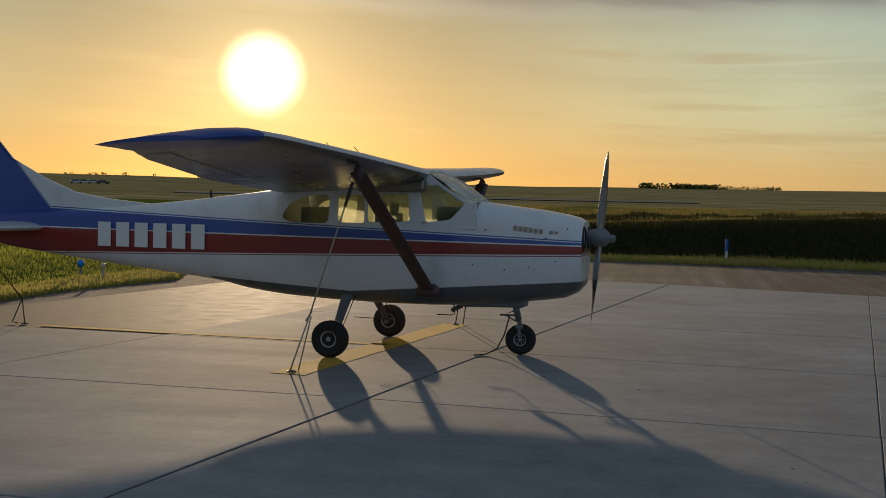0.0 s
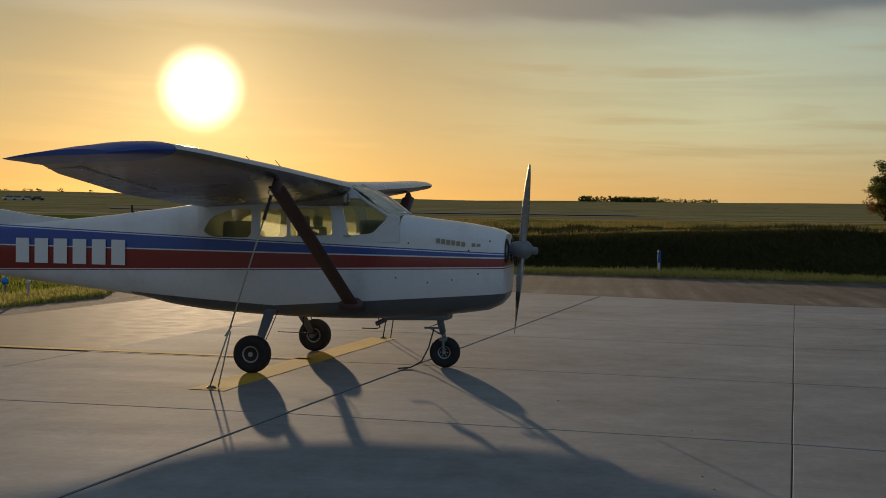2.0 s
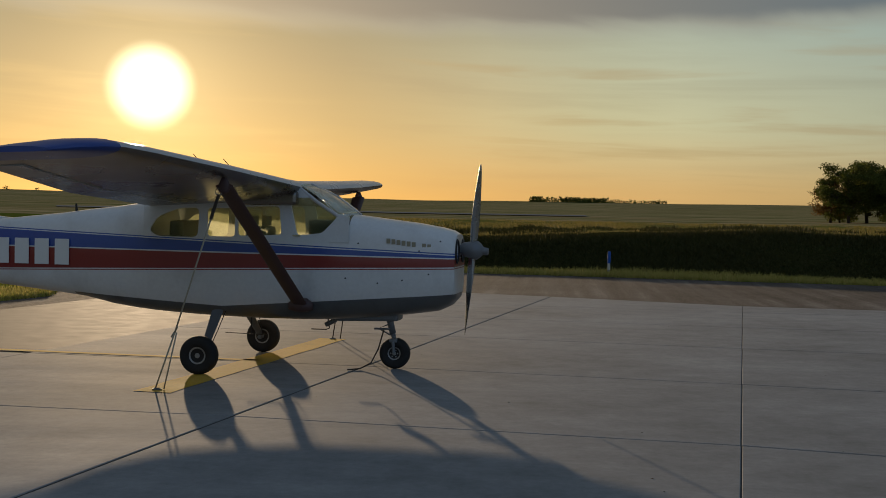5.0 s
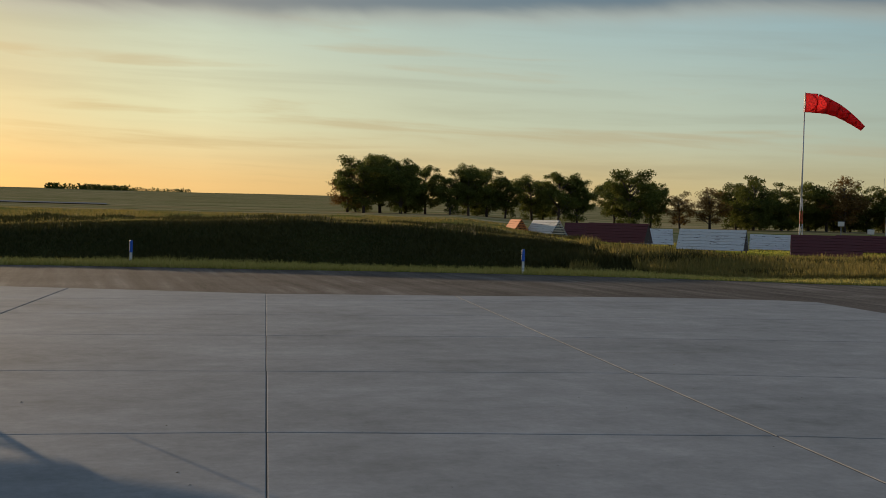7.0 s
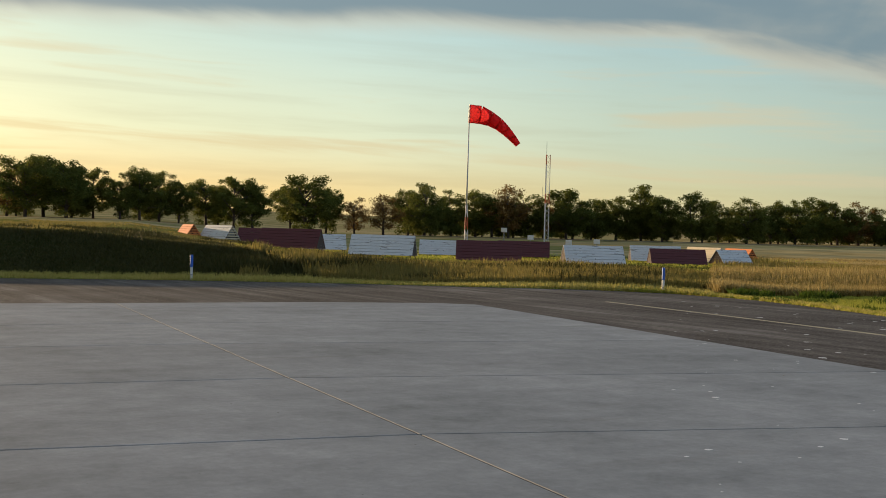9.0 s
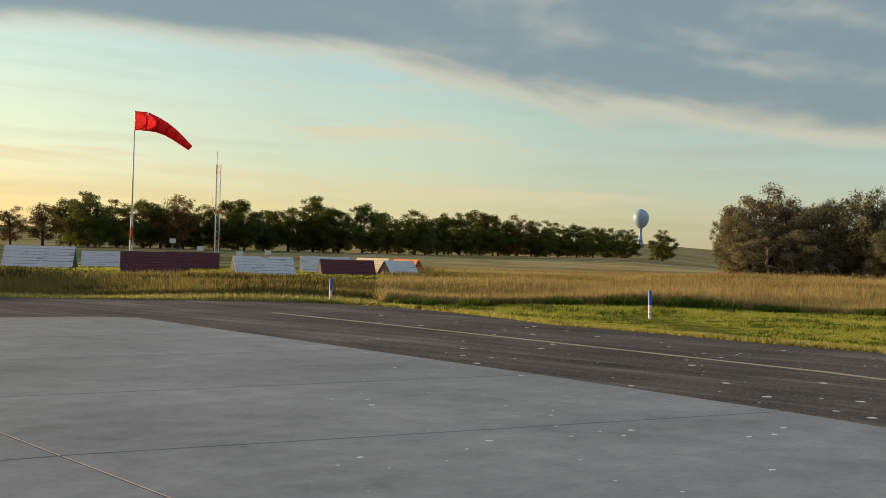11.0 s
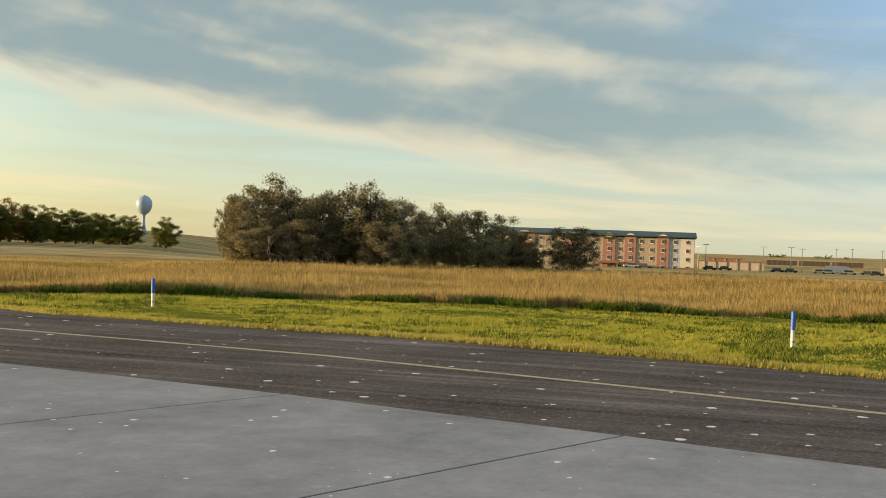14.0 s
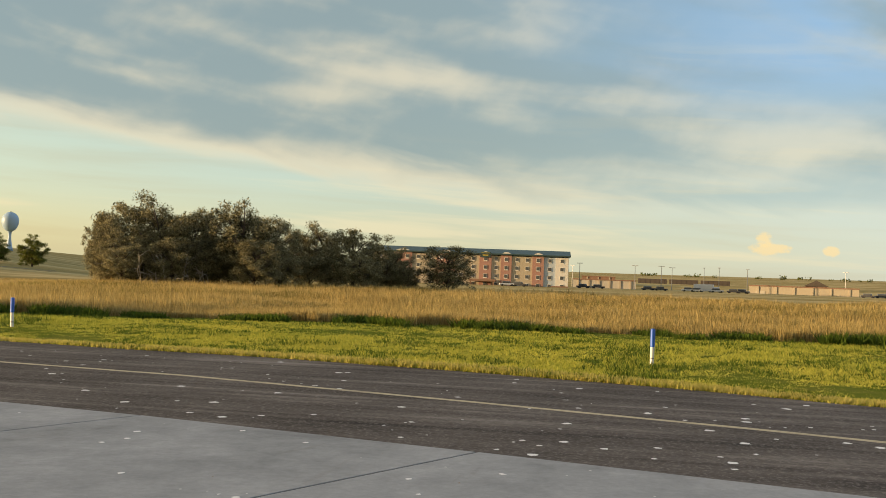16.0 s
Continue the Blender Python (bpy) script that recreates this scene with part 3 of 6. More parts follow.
# ---- the ground ----
EDGE = [(-180, 30), (-120, 18), (-60, 16), (-45, 18), (-32.5, 22.5), (-24.5, 28.0), (-23, 36), (-20, 42.5), (-10, 42.5), (-3.4, 41.5), (8.5, 40.3), (21.1, 40.9), (35.2, 41.1), (40, 41.6), (43.8, 41.0),
        (47, 39.3), (48.9, 37.7), (54.8, 32.0), (63.9, 28.4), (76.3, 25.3), (85, 23.6), (97.4, 21.7), (120, 20), (150, 24), (180, 30)]
CREST = [(-180, 0.3), (-60, 0.3), (-28, 0.4), (-20, 0.7), (-13, 0.95), (-8, 1.0), (-3, 1.12), (4, 1.42), (9, 1.55), (15, 1.42), (20.5, 1.05), (24.6, 0.72), (28.6, 0.42), (34, 0.26), (50, 0.14), (65, 0.10), (120, 0.12), (180, 0.3)]
NORTH = [(60, 1.25), (80, 1.6), (100, 1.85), (150, 2.3), (200, 3.0), (300, 4.2), (400, 5.5), (700, 9.5), (1000, 15.0), (1500, 27.0), (2500, 40.0), (4500, 40.0)]
MIDDLE = [(60, 0.35), (80, 0.12), (92, 0.10), (112, 0.35), (150, 1.1), (200, 1.3), (300, 2.0), (400, 3.2), (700, 7.5), (1000, 12.0), (1500, 19.0), (2500, 24.0), (4500, 24.0)]
EAST = [(60, 0.22), (80, 0.34), (100, 0.45), (150, 0.35), (200, 0.1), (300, -0.4), (400, -0.75), (560, -0.5), (615, 1.5), (665, 1.5), (720, 1.2), (1000, 5.0), (1500, 11.0), (2500, 14.0), (4500, 14.0)]


def edge(az):
    return interp(az, EDGE)


def ground_z(az, r):
    e = edge(az)
    if r <= e - 0.4:
        return -0.08
    if r <= e + 0.05:
        return -0.004
    crest = interp(az, CREST)
    near = 0.012 + crest * smooth01((r - e - 1.0) / 9.0)
    if r < e + 11:
        return near
    n, m, x = (interp(r, t) for t in (NORTH, MIDDLE, EAST))
    wn = interp(az, [(-180, 0.5), (-60, 1), (18, 1), (27, 0), (180, 0.5)])
    we = interp(az, [(-180, 0.5), (-60, 0), (58, 0), (63, 1), (120, 1), (180, 0.5)])
    far = n * wn + x * we + m * max(0.0, 1 - wn - we)
    roll = 0.0
    if r > 300:
        roll = (noise.noise(Vector((az * 0.05, r * 0.0012, 7.0))) * 0.10 + noise.noise(Vector((az * 0.22, r * 0.002, 2.0))) * 0.03) * far
    if r < 95:
        f = smooth01((r - e - 11) / (95 - e - 11))
        return near * (1 - f) + far * f
    return far + roll


def tall_from(a):
    """How far off the tall meadow grass begins."""
    return interp(a, [(40, 43.4), (46, 41.8), (50, 41.0), (54, 41.8), (58, 43.0), (70, 43.6), (85, 42.6), (106, 42.0)]) + 1.6 * noise.noise(Vector((a * 0.5, 3.0, 0))) + 0.8 * noise.noise(Vector((a * 2.3, 5.0, 0)))


def build_ground():
    azs = list(np.arange(-180, -60, 6.0)) + list(np.arange(-60, -30, 1.5)) + list(np.arange(-30, 105, 0.5)) + list(np.arange(105, 180, 5.0))
    steps = [-1.5, -0.4, 0.05, 0.4, 1.0, 1.8, 2.8, 4, 5.5, 7, 8.5, 10, 11, 13, 16, 20, 26, 33, 42, 52]
    radii = [95, 110, 130, 155, 185, 220, 260, 310, 370, 440, 520, 620, 740, 880, 1050, 1250, 1500, 1800, 2300, 3000, 4500]
    verts, faces, idx = [(0, 0, -0.08)], [], []
    n = len(azs)
    rows = len(steps) + len(radii)
    for j in range(rows):
        for a in azs:
            e = edge(a)
            if j < len(steps):
                r = min(e + steps[j], 60 + steps[j] * 0.6) if steps[j] > 20 else e + steps[j]
            else:
                r = radii[j - len(steps)]
            p = at(a, r)
            lump = 0.22 * noise.noise(Vector((p.x * 0.22, p.y * 0.16, 3))) * smooth01((r - e - 7) / 5) if a < 27 and r < 130 else 0.0
            bump = lump + 0.05 * noise.noise(Vector((p.x * 0.35, p.y * 0.35, 0))) if r > e + 1.5 and r < 200 else 0.0
            verts.append((p.x, p.y, ground_z(a, r) + bump))
    for i in range(n):
        faces.append((0, 1 + i, 1 + (i + 1) % n))
        idx.append(0)
    for j in range(rows - 1):
        for i in range(n):
            a, b = 1 + j * n + i, 1 + j * n + (i + 1) % n
            faces.append((a, a + n, b + n, b))
            az = azs[i]
            r = math.hypot(*verts[a][:2])
            if j < len(steps):
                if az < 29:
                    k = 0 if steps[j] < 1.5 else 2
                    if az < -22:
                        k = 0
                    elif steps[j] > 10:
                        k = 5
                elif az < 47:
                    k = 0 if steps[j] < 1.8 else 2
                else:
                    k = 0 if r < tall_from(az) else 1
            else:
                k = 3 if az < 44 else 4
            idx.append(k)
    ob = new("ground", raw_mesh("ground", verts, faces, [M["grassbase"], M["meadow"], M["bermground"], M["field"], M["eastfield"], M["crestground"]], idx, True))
    tagged(ob, "open prairie ground of mown grass, meadow and rolling fields", "ground", kind="structure")


build_ground()

# asphalt taxiway: one sheet that runs under the concrete apron's edge
COLS_AT = 10.2
SLOPE = 0.152
J1 = [(-40, 12.4), (-12, 11.25), (-5.9, 10.93), (-3.2, 10.78), (1.45, 10.22), (5.9, 9.28), (7.9, 8.67), (10.94, 7.64), (14.27, 6.46), (20, 4.4)]
EASTEDGE = [(-30, 3.0), (-12, 8.8), (-2.16, 11.83), (2.03, 13.07), (6.45, 14.27), (11.03, 15.21), (16.5, 16.14), (22.8, 17.2), (30, 18.3)]


def row_y(k, x):
    # the far edge runs askew to the joints
    skew = interp(x, [(-8, 1.0), (-3, 0.9), (1, -0.6), (5, -2.0), (12, -2.4)]) if k > 19 else 0.0
    return interp(x, J1) + skew + k * (1 + 0.0155 * max(0.0, x - 2.0))


def col_x(c, y):
    if c == "east":
        return interp(y, EASTEDGE)
    return c + SLOPE * (y - COLS_AT)


def cross(c, k):
    """Where a long joint and a cross joint of the apron meet."""
    y = 10.0 + k
    for _ in range(30):
        y = row_y(k, col_x(c, y))
    return Vector((col_x(c, y), y, 0))


def build_asphalt():
    ring = [at(a, edge(a) + (0.10 * noise.noise(Vector((a * 3.1, 0, 0))))) for a in np.arange(-180, 180, 1.0)]
    verts = [(0, 0, -0.013)] + [(p.x, p.y, -0.013) for p in ring] + [(p.x * 0.5, p.y * 0.5, -0.013) for p in ring]
    n = len(ring)
    faces = [(0, 1 + n + i, 1 + n + (i + 1) % n) for i in range(n)] + [(1 + n + i, 1 + i, 1 + (i + 1) % n, 1 + n + (i + 1) % n) for i in range(n)]
    ob = new("taxiway", raw_mesh("taxiway", verts, faces, [M["asphalt"]]))
    tagged(ob, "worn brown-grey asphalt taxiway with pale patches", "taxiway", kind="structure")
    return ob


taxiway = build_asphalt()


def build_far_strip():
    """A pale paved strip across the fields, and a track before the windbreak."""
    for az0, az1, r0, r1, name, label in ((-24, 1.2, 168, 186, "far_runway", "pale paved runway strip in the distant fields"), (30, 60.5, 158, 163, "farm_track", "dark farm track before the windbreak")):
        verts, faces = [], []
        for i in range(41):
            a = az0 + (az1 - az0) * i / 40
            for q in (0, 0.5, 1):
                r = r0 + (r1 - r0) * q
                p = at(a, r)
                verts.append((p.x, p.y, ground_z(a, r) + 0.12))
            if i:
                k = len(verts) - 6
                faces += [(k, k + 1, k + 4, k + 3), (k + 1, k + 2, k + 5, k + 4)]
        tagged(new(name, raw_mesh(name, verts, faces, [M["roadfar"] if az0 < 0 else M["asphalt"]])), label, "road", kind="structure")


build_far_strip()

COLS = [-21.9, -17.25, -12.6, -7.93, -3.27, 1.44, 6.03, "east"]
ROWS = [-22.5, -17.6, -13.2, -8.8, -4.3, 0.0, 4.05, 8.2, 11.9, 15.6, 19.15]


def build_apron():
    top = new("apron", None)
    tagged(top, "pale concrete apron of cast slabs with dark sealed joints", "apron", kind="structure")
    base, n = [], 0
    for i in range(len(COLS) - 1):
        for j in range(len(ROWS) - 1):
            g = {4: 0.016, 5: 0.005, 6: 0.011}.get(i, 0.005), {4: 0.016, 5: 0.005, 6: 0.011}.get(i + 1, 0.005)
            h = 0.019 if i >= 5 else 0.013
            if COLS[i] != "east" and COLS[i] < -12.4 and ROWS[j] > 3:
                continue
            q = [cross(COLS[i], ROWS[j]), cross(COLS[i + 1], ROWS[j]), cross(COLS[i + 1], ROWS[j + 1]), cross(COLS[i], ROWS[j + 1])]
            if i == len(COLS) - 2 and j == len(ROWS) - 2:
                c = q[2]
                q = [q[0], q[1], c + (q[1] - c) * 0.62, c + (q[1] - c) * 0.30 + (q[3] - c) * 0.10, c + (q[3] - c) * 0.42, q[3]]
            mid = sum(q, Vector()) / len(q)
            inner = []
            for p in q:
                d = mid - p
                inner.append(p + Vector((math.copysign(g[0] if d.x > 0 else g[1], d.x), math.copysign(h, d.y), 0)))
            bm = bmesh.new()
            lo = [bm.verts.new((p.x - mid.x, p.y - mid.y, -0.05)) for p in inner]
            m1 = [bm.verts.new((p.x - mid.x, p.y - mid.y, -0.006)) for p in inner]
            hi = []
            for p in inner:
                d = (mid - p).normalized() * (0.008 if 3 <= i <= 5 else 0.004)
                hi.append(bm.verts.new((p.x + d.x - mid.x, p.y + d.y - mid.y, 0.0)))
            bm.faces.new(hi)
            for a, b in ((lo, m1), (m1, hi)):
                for s in range(len(q)):
                    t = (s + 1) % len(q)
                    bm.faces.new((a[s], a[t], b[t], b[s]))
            part("concrete_slab", bm, M["concrete"], top, m=pose(mid.x, mid.y, 0.0))
    # the sealant bed under the joints
    out = [cross(c, ROWS[0]) for c in COLS] + [cross("east", k) for k in ROWS[1:-1]] + [cross("east", ROWS[-1]) + Vector((-1.2, -1.5, 0))] + [cross(c, ROWS[-1]) + Vector((0, -0.05, 0)) for c in COLS[-2:2:-1]] + [cross(-12.6, k) for k in ROWS[-1:5:-1]]
    bm = bmesh.new()
    bm.faces.new([bm.verts.new((p.x * 0.999, p.y * 0.999, -0.0075)) for p in out])
    bmesh.ops.triangulate(bm, faces=bm.faces[:])
    part("joint_sealant", bm, M["sealant"], top)
    return top


apron = build_apron()


def strip(bm, pts, width, z, ragged=0.0, seed=0):
    """A painted line along points."""
    rnd = random.Random(seed)
    dense = []
    for a, b in zip(pts, pts[1:]):
        a, b = Vector(a), Vector(b)
        n = max(1, int((b - a).length / 0.35))
        dense += [a.lerp(b, i / n) for i in range(n)]
    dense.append(Vector(pts[-1]))
    prev = None
    for i, p in enumerate(dense):
        d = (dense[min(i + 1, len(dense) - 1)] - dense[max(0, i - 1)]).normalized()
        s = Vector((-d.y, d.x)) * width / 2
        j = [1 + rnd.uniform(-ragged, ragged) for _ in range(2)]
        cur = (bm.verts.new((p.x + s.x * j[0], p.y + s.y * j[0], z)), bm.verts.new((p.x - s.x * j[1], p.y - s.y * j[1], z)))
        if prev:
            bm.faces.new((prev[0], prev[1], cur[1], cur[0]))
        prev = cur
    return bm


def build_markings():
    bm = strip(bmesh.new(), [(-9.3, 15.45), (-5.4, 15.12), (-4.0, 15.0)], 0.16, 0.004, 0.06, 1)
    a = part("tie_down_line", bm, M["yellow"])
    tagged(a, "worn yellow tie-down guide line painted on concrete", "painted line", kind="structure")
    bm = strip(bmesh.new(), [(-4.42, 12.05), (-4.05, 14.8), (-3.62, 17.95)], 0.42, 0.004, 0.05, 2)
    b = part("tie_down_bar", bm, M["yellow"])
    tagged(b, "wide worn yellow tie-down bar painted under the aircraft", "painted line", kind="structure")
    bm = strip(bmesh.new(), [(22.6, 26), (21.84, 20.2), (21.02, 14.92), (19.95, 8.35), (18.3, 2.91), (16.78, -1.57), (13.5, -10)], 0.20, -0.010, 0.12, 3)
    c = part("taxi_line", bm, M["fadedyellow"])
    tagged(c, "faded yellow taxiway centre line on asphalt", "painted line", kind="structure")


build_markings()


def build_patches():
    rnd = random.Random(5)
    for name, n, z, where in (("asphalt_patches", 190, -0.0115, "asphalt"), ("concrete_patches", 75, 0.0015, "concrete")):
        bm = bmesh.new()
        made = 0
        while made < n:
            az = rnd.uniform(44, 102)
            r = rnd.uniform(9, 37)
            p = at(az, r)
            e = interp(p.y, EASTEDGE)
            inside = p.x < e - 0.3
            if inside != (where == "concrete") or (not inside and (p.x < e + 0.3 or r > edge(az) - 0.8)):
                continue
            s = rnd.choice((0.025, 0.035, 0.045, 0.06, 0.08, 0.11)) * (0.95 if where == "asphalt" else 0.52)
            k = rnd.randint(6, 9)
            ph = rnd.uniform(0, 6)
            bm.faces.new([bm.verts.new((p.x + s * rnd.uniform(0.55, 1.1) * math.cos(ph + 2 * math.pi * i / k), p.y + s * 0.8 * rnd.uniform(0.55, 1.1) * math.sin(ph + 2 * math.pi * i / k), z)) for i in range(k)])
            made += 1
        tagged(part(name, bm, M["patch"]), "small pale irregular filler patches scattered on the paving", "paving patches", kind="stuff")


build_patches()


# ---- the aircraft ----
# stations along the fuselage: x, belly, crown, half width, squareness
STATIONS = [(-6.15, 1.36, 1.62, 0.045, 2.4), (-5.3, 1.17, 1.66, 0.13, 2.5), (-4.4, 1.06, 1.70, 0.22, 2.6), (-3.5, 0.96, 1.77, 0.30, 2.8), (-2.97, 0.91, 1.82, 0.345, 2.9), (-2.3, 0.84, 1.89, 0.41, 3.0),
            (-1.95, 0.80, 1.94, 0.445, 3.0), (-1.55, 0.715, 1.985, 0.475, 3.1), (-1.23, 0.675, 2.03, 0.50, 3.3), (-0.95, 0.65, 2.10, 0.525, 3.6), (-0.4, 0.62, 2.24, 0.55, 4.0), (0.3, 0.60, 2.28, 0.56, 4.2),
            (1.0, 0.60, 2.28, 0.56, 4.2), (1.35, 0.61, 2.10, 0.56, 3.8), (1.62, 0.63, 1.93, 0.555, 3.4), (2.0, 0.66, 1.885, 0.55, 3.4), (2.4, 0.71, 1.84, 0.53, 3.4), (2.7, 0.755, 1.79, 0.505, 3.4), (2.84, 0.82, 1.755, 0.475, 3.2), (2.92, 0.91, 1.71, 0.43, 3.0)]
SILL = 1.60


def station(x):
    xs = [s[0] for s in STATIONS]
    return [float(np.interp(x, xs, [s[i] for s in STATIONS])) for i in range(1, 5)]


def ring_at(x, top=None, sides=44):
    lo, hi, w, n = station(x)
    out = []
    for s in range(sides):
        a = 2 * math.pi * s / sides
        c, d = math.cos(a), math.sin(a)
        y = w * math.copysign(abs(c) ** (2 / n), c)
        z = (lo + hi) / 2 + (hi - lo) / 2 * math.copysign(abs(d) ** (2 / n), d)
        out.append((x, y, min(z, top) if top else z))
    return out


def loft(rings, cap0=True, cap1=True):
    bm = bmesh.new()
    vs = [[bm.verts.new(p) for p in r] for r in rings]
    n = len(vs[0])
    for a, b in zip(vs, vs[1:]):
        for s in range(n):
            bm.faces.new((a[s], a[(s + 1) % n], b[(s + 1) % n], b[s]))
    if cap0:
        bm.faces.new(vs[0])
    if cap1:
        bm.faces.new(vs[-1][::-1])
    bmesh.ops.recalc_face_normals(bm, faces=bm.faces)
    return bm


def sharp_smooth(ob, angle=35):
    """Smooth shading with creases kept."""
    bm = bmesh.new()
    bm.from_mesh(ob.data)
    for e in bm.edges:
        e.smooth = e.calc_face_angle(0.0) < radians(angle)
    for f in bm.faces:
        f.smooth = True
    bm.to_mesh(ob.data)
    bm.free()
    return ob


def side_y(x, z):
    lo, hi, w, n = station(x)
    t = min(0.999, abs((z - (lo + hi) / 2) / ((hi - lo) / 2)))
    return w * (1 - t**n) ** (1 / n)


def panel_with_holes(name, outline, holes, depth, mat, parent, m, bevel=0.006):
    """A flat sheet with rounded openings, as a filled curve of some thickness."""
    cu = bpy.data.curves.new(name, "CURVE")
    cu.dimensions, cu.fill_mode, cu.extrude, cu.bevel_depth, cu.bevel_resolution = "2D", "BOTH", depth, bevel, 1
    for pts in [outline] + holes:
        sp = cu.splines.new("POLY")
        sp.points.add(len(pts) - 1)
        for q, (a, b) in zip(sp.points, pts):
            q.co = (a, b, 0, 1)
        sp.use_cyclic_u = True
    cu.materials.append(mat)
    tmp = bpy.data.objects.new(name, cu)
    scene.collection.objects.link(tmp)
    me = bpy.data.meshes.new_from_object(tmp.evaluated_get(bpy.context.evaluated_depsgraph_get()))
    bpy.data.objects.remove(tmp)
    me.materials.clear()
    me.materials.append(mat)
    ob = new(name, me)
    ob.parent, ob.matrix_basis = parent, m
    return ob


def rounded(pts, r, n=4):
    """A polygon with its corners rounded."""
    out = []
    for i, p in enumerate(pts):
        p, a, b = Vector(p), Vector(pts[i - 1]), Vector(pts[(i + 1) % len(pts)])
        ra = min(r, (a - p).length * 0.45, (b - p).length * 0.45)
        s, e = p + (a - p).normalized() * ra, p + (b - p).normalized() * ra
        for k in range(n + 1):
            t = k / n
            out.append(tuple((1 - t) ** 2 * s + 2 * t * (1 - t) * p + t * t * e))
    return out


def wheel(name, r, w, rim_r, parent, where, label):
    hub = new(name, None)
    hub.parent, hub.matrix_basis = parent, pose(*where)
    tagged(hub, label)
    prof = [(rim_r * 0.98, -w * 0.36), (rim_r * 1.06, -w * 0.46), (r * 0.80, -w * 0.52), (r * 0.93, -w * 0.44), (r * 0.985, -w * 0.28), (r, -w * 0.1)]
    prof += [(a, -b) for a, b in reversed(prof)]
    part("tyre", lathe(bmesh.new(), prof, 36), M["rubber"], hub, smooth=True)
    rp = [(0.012, -w * 0.40), (rim_r * 0.28, -w * 0.40), (rim_r * 0.32, -w * 0.30), (rim_r * 0.72, -w * 0.26), (rim_r * 0.80, -w * 0.36), (rim_r * 0.97, -w * 0.40), (rim_r * 0.99, -w * 0.3)]
    rp += [(a, -b) for a, b in reversed(rp)]
    bm = lathe(bmesh.new(), rp, 28)
    for side in (-1, 1):
        for k in range(6):
            a = math.pi / 3 * k
            lathe(bm, [(0.010, 0), (0.010, side * 0.012)], 6, "Y", (rim_r * 0.52 * math.cos(a), side * w * 0.28, rim_r * 0.52 * math.sin(a)))
    sharp_smooth(part("rim", bm, M["rim"], hub))
    return hub


def airfoil(chord, thick, n=14):
    """Points of a section, from the trailing edge over the top to the nose and back below; x forward from the trailing edge."""
    up, dn = [], []
    for i in range(n + 1):
        t = (1 - math.cos(math.pi * i / n)) / 2
        h = 5 * thick * (0.2969 * math.sqrt(t) - 0.126 * t - 0.3516 * t * t + 0.2843 * t**3 - 0.1015 * t**4)
        camber = 0.022 * (1 - (2 * t - 0.8) ** 2)
        up.append((chord * (1 - t), chord * (camber + h)))
        dn.append((chord * (1 - t), chord * (camber - h)))
    return up[::-1] + dn[1:]


# span, leading edge x, trailing edge x, trailing edge z, leading edge z, thickness
WING = [(0.0, 1.02, -0.92, 2.01, 2.23, 0.142), (0.60, 1.02, -0.92, 2.015, 2.24, 0.142), (2.75, 1.0, -0.88, 2.12, 2.33, 0.125), (4.6, 0.86, -0.63, 2.27, 2.42, 0.13), (5.1, 0.81, -0.50, 2.325, 2.44, 0.12), (5.35, 0.74, -0.53, 2.34, 2.43, 0.10), (5.50, 0.60, -0.56, 2.345, 2.415, 0.075), (5.58, 0.38, -0.58, 2.35, 2.39, 0.045)]


def wing_point(sp, u, side=1):
    """Place on the wing's mean surface: span and chord share from the trailing edge."""
    a = [float(np.interp(sp, [w[0] for w in WING], [w[i] for w in WING])) for i in range(6)]
    return Vector((a[2] + (a[1] - a[2]) * u, side * sp, a[3] + (a[4] - a[3]) * u))


def wing_mesh(side):
    rings = []
    for sp, le, te, zt, zl, th in WING:
        c = le - te
        rings.append([(te + x, side * sp, zt + (zl - zt) * x / c + z) for x, z in airfoil(c, th)])
    return shaded_metal_below(loft(rings, True, True))


def shaded_metal_below(bm):
    """Paint above; faces that look down get bare metal darkened for underwing shade."""
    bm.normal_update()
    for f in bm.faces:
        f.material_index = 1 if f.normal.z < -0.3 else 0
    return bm


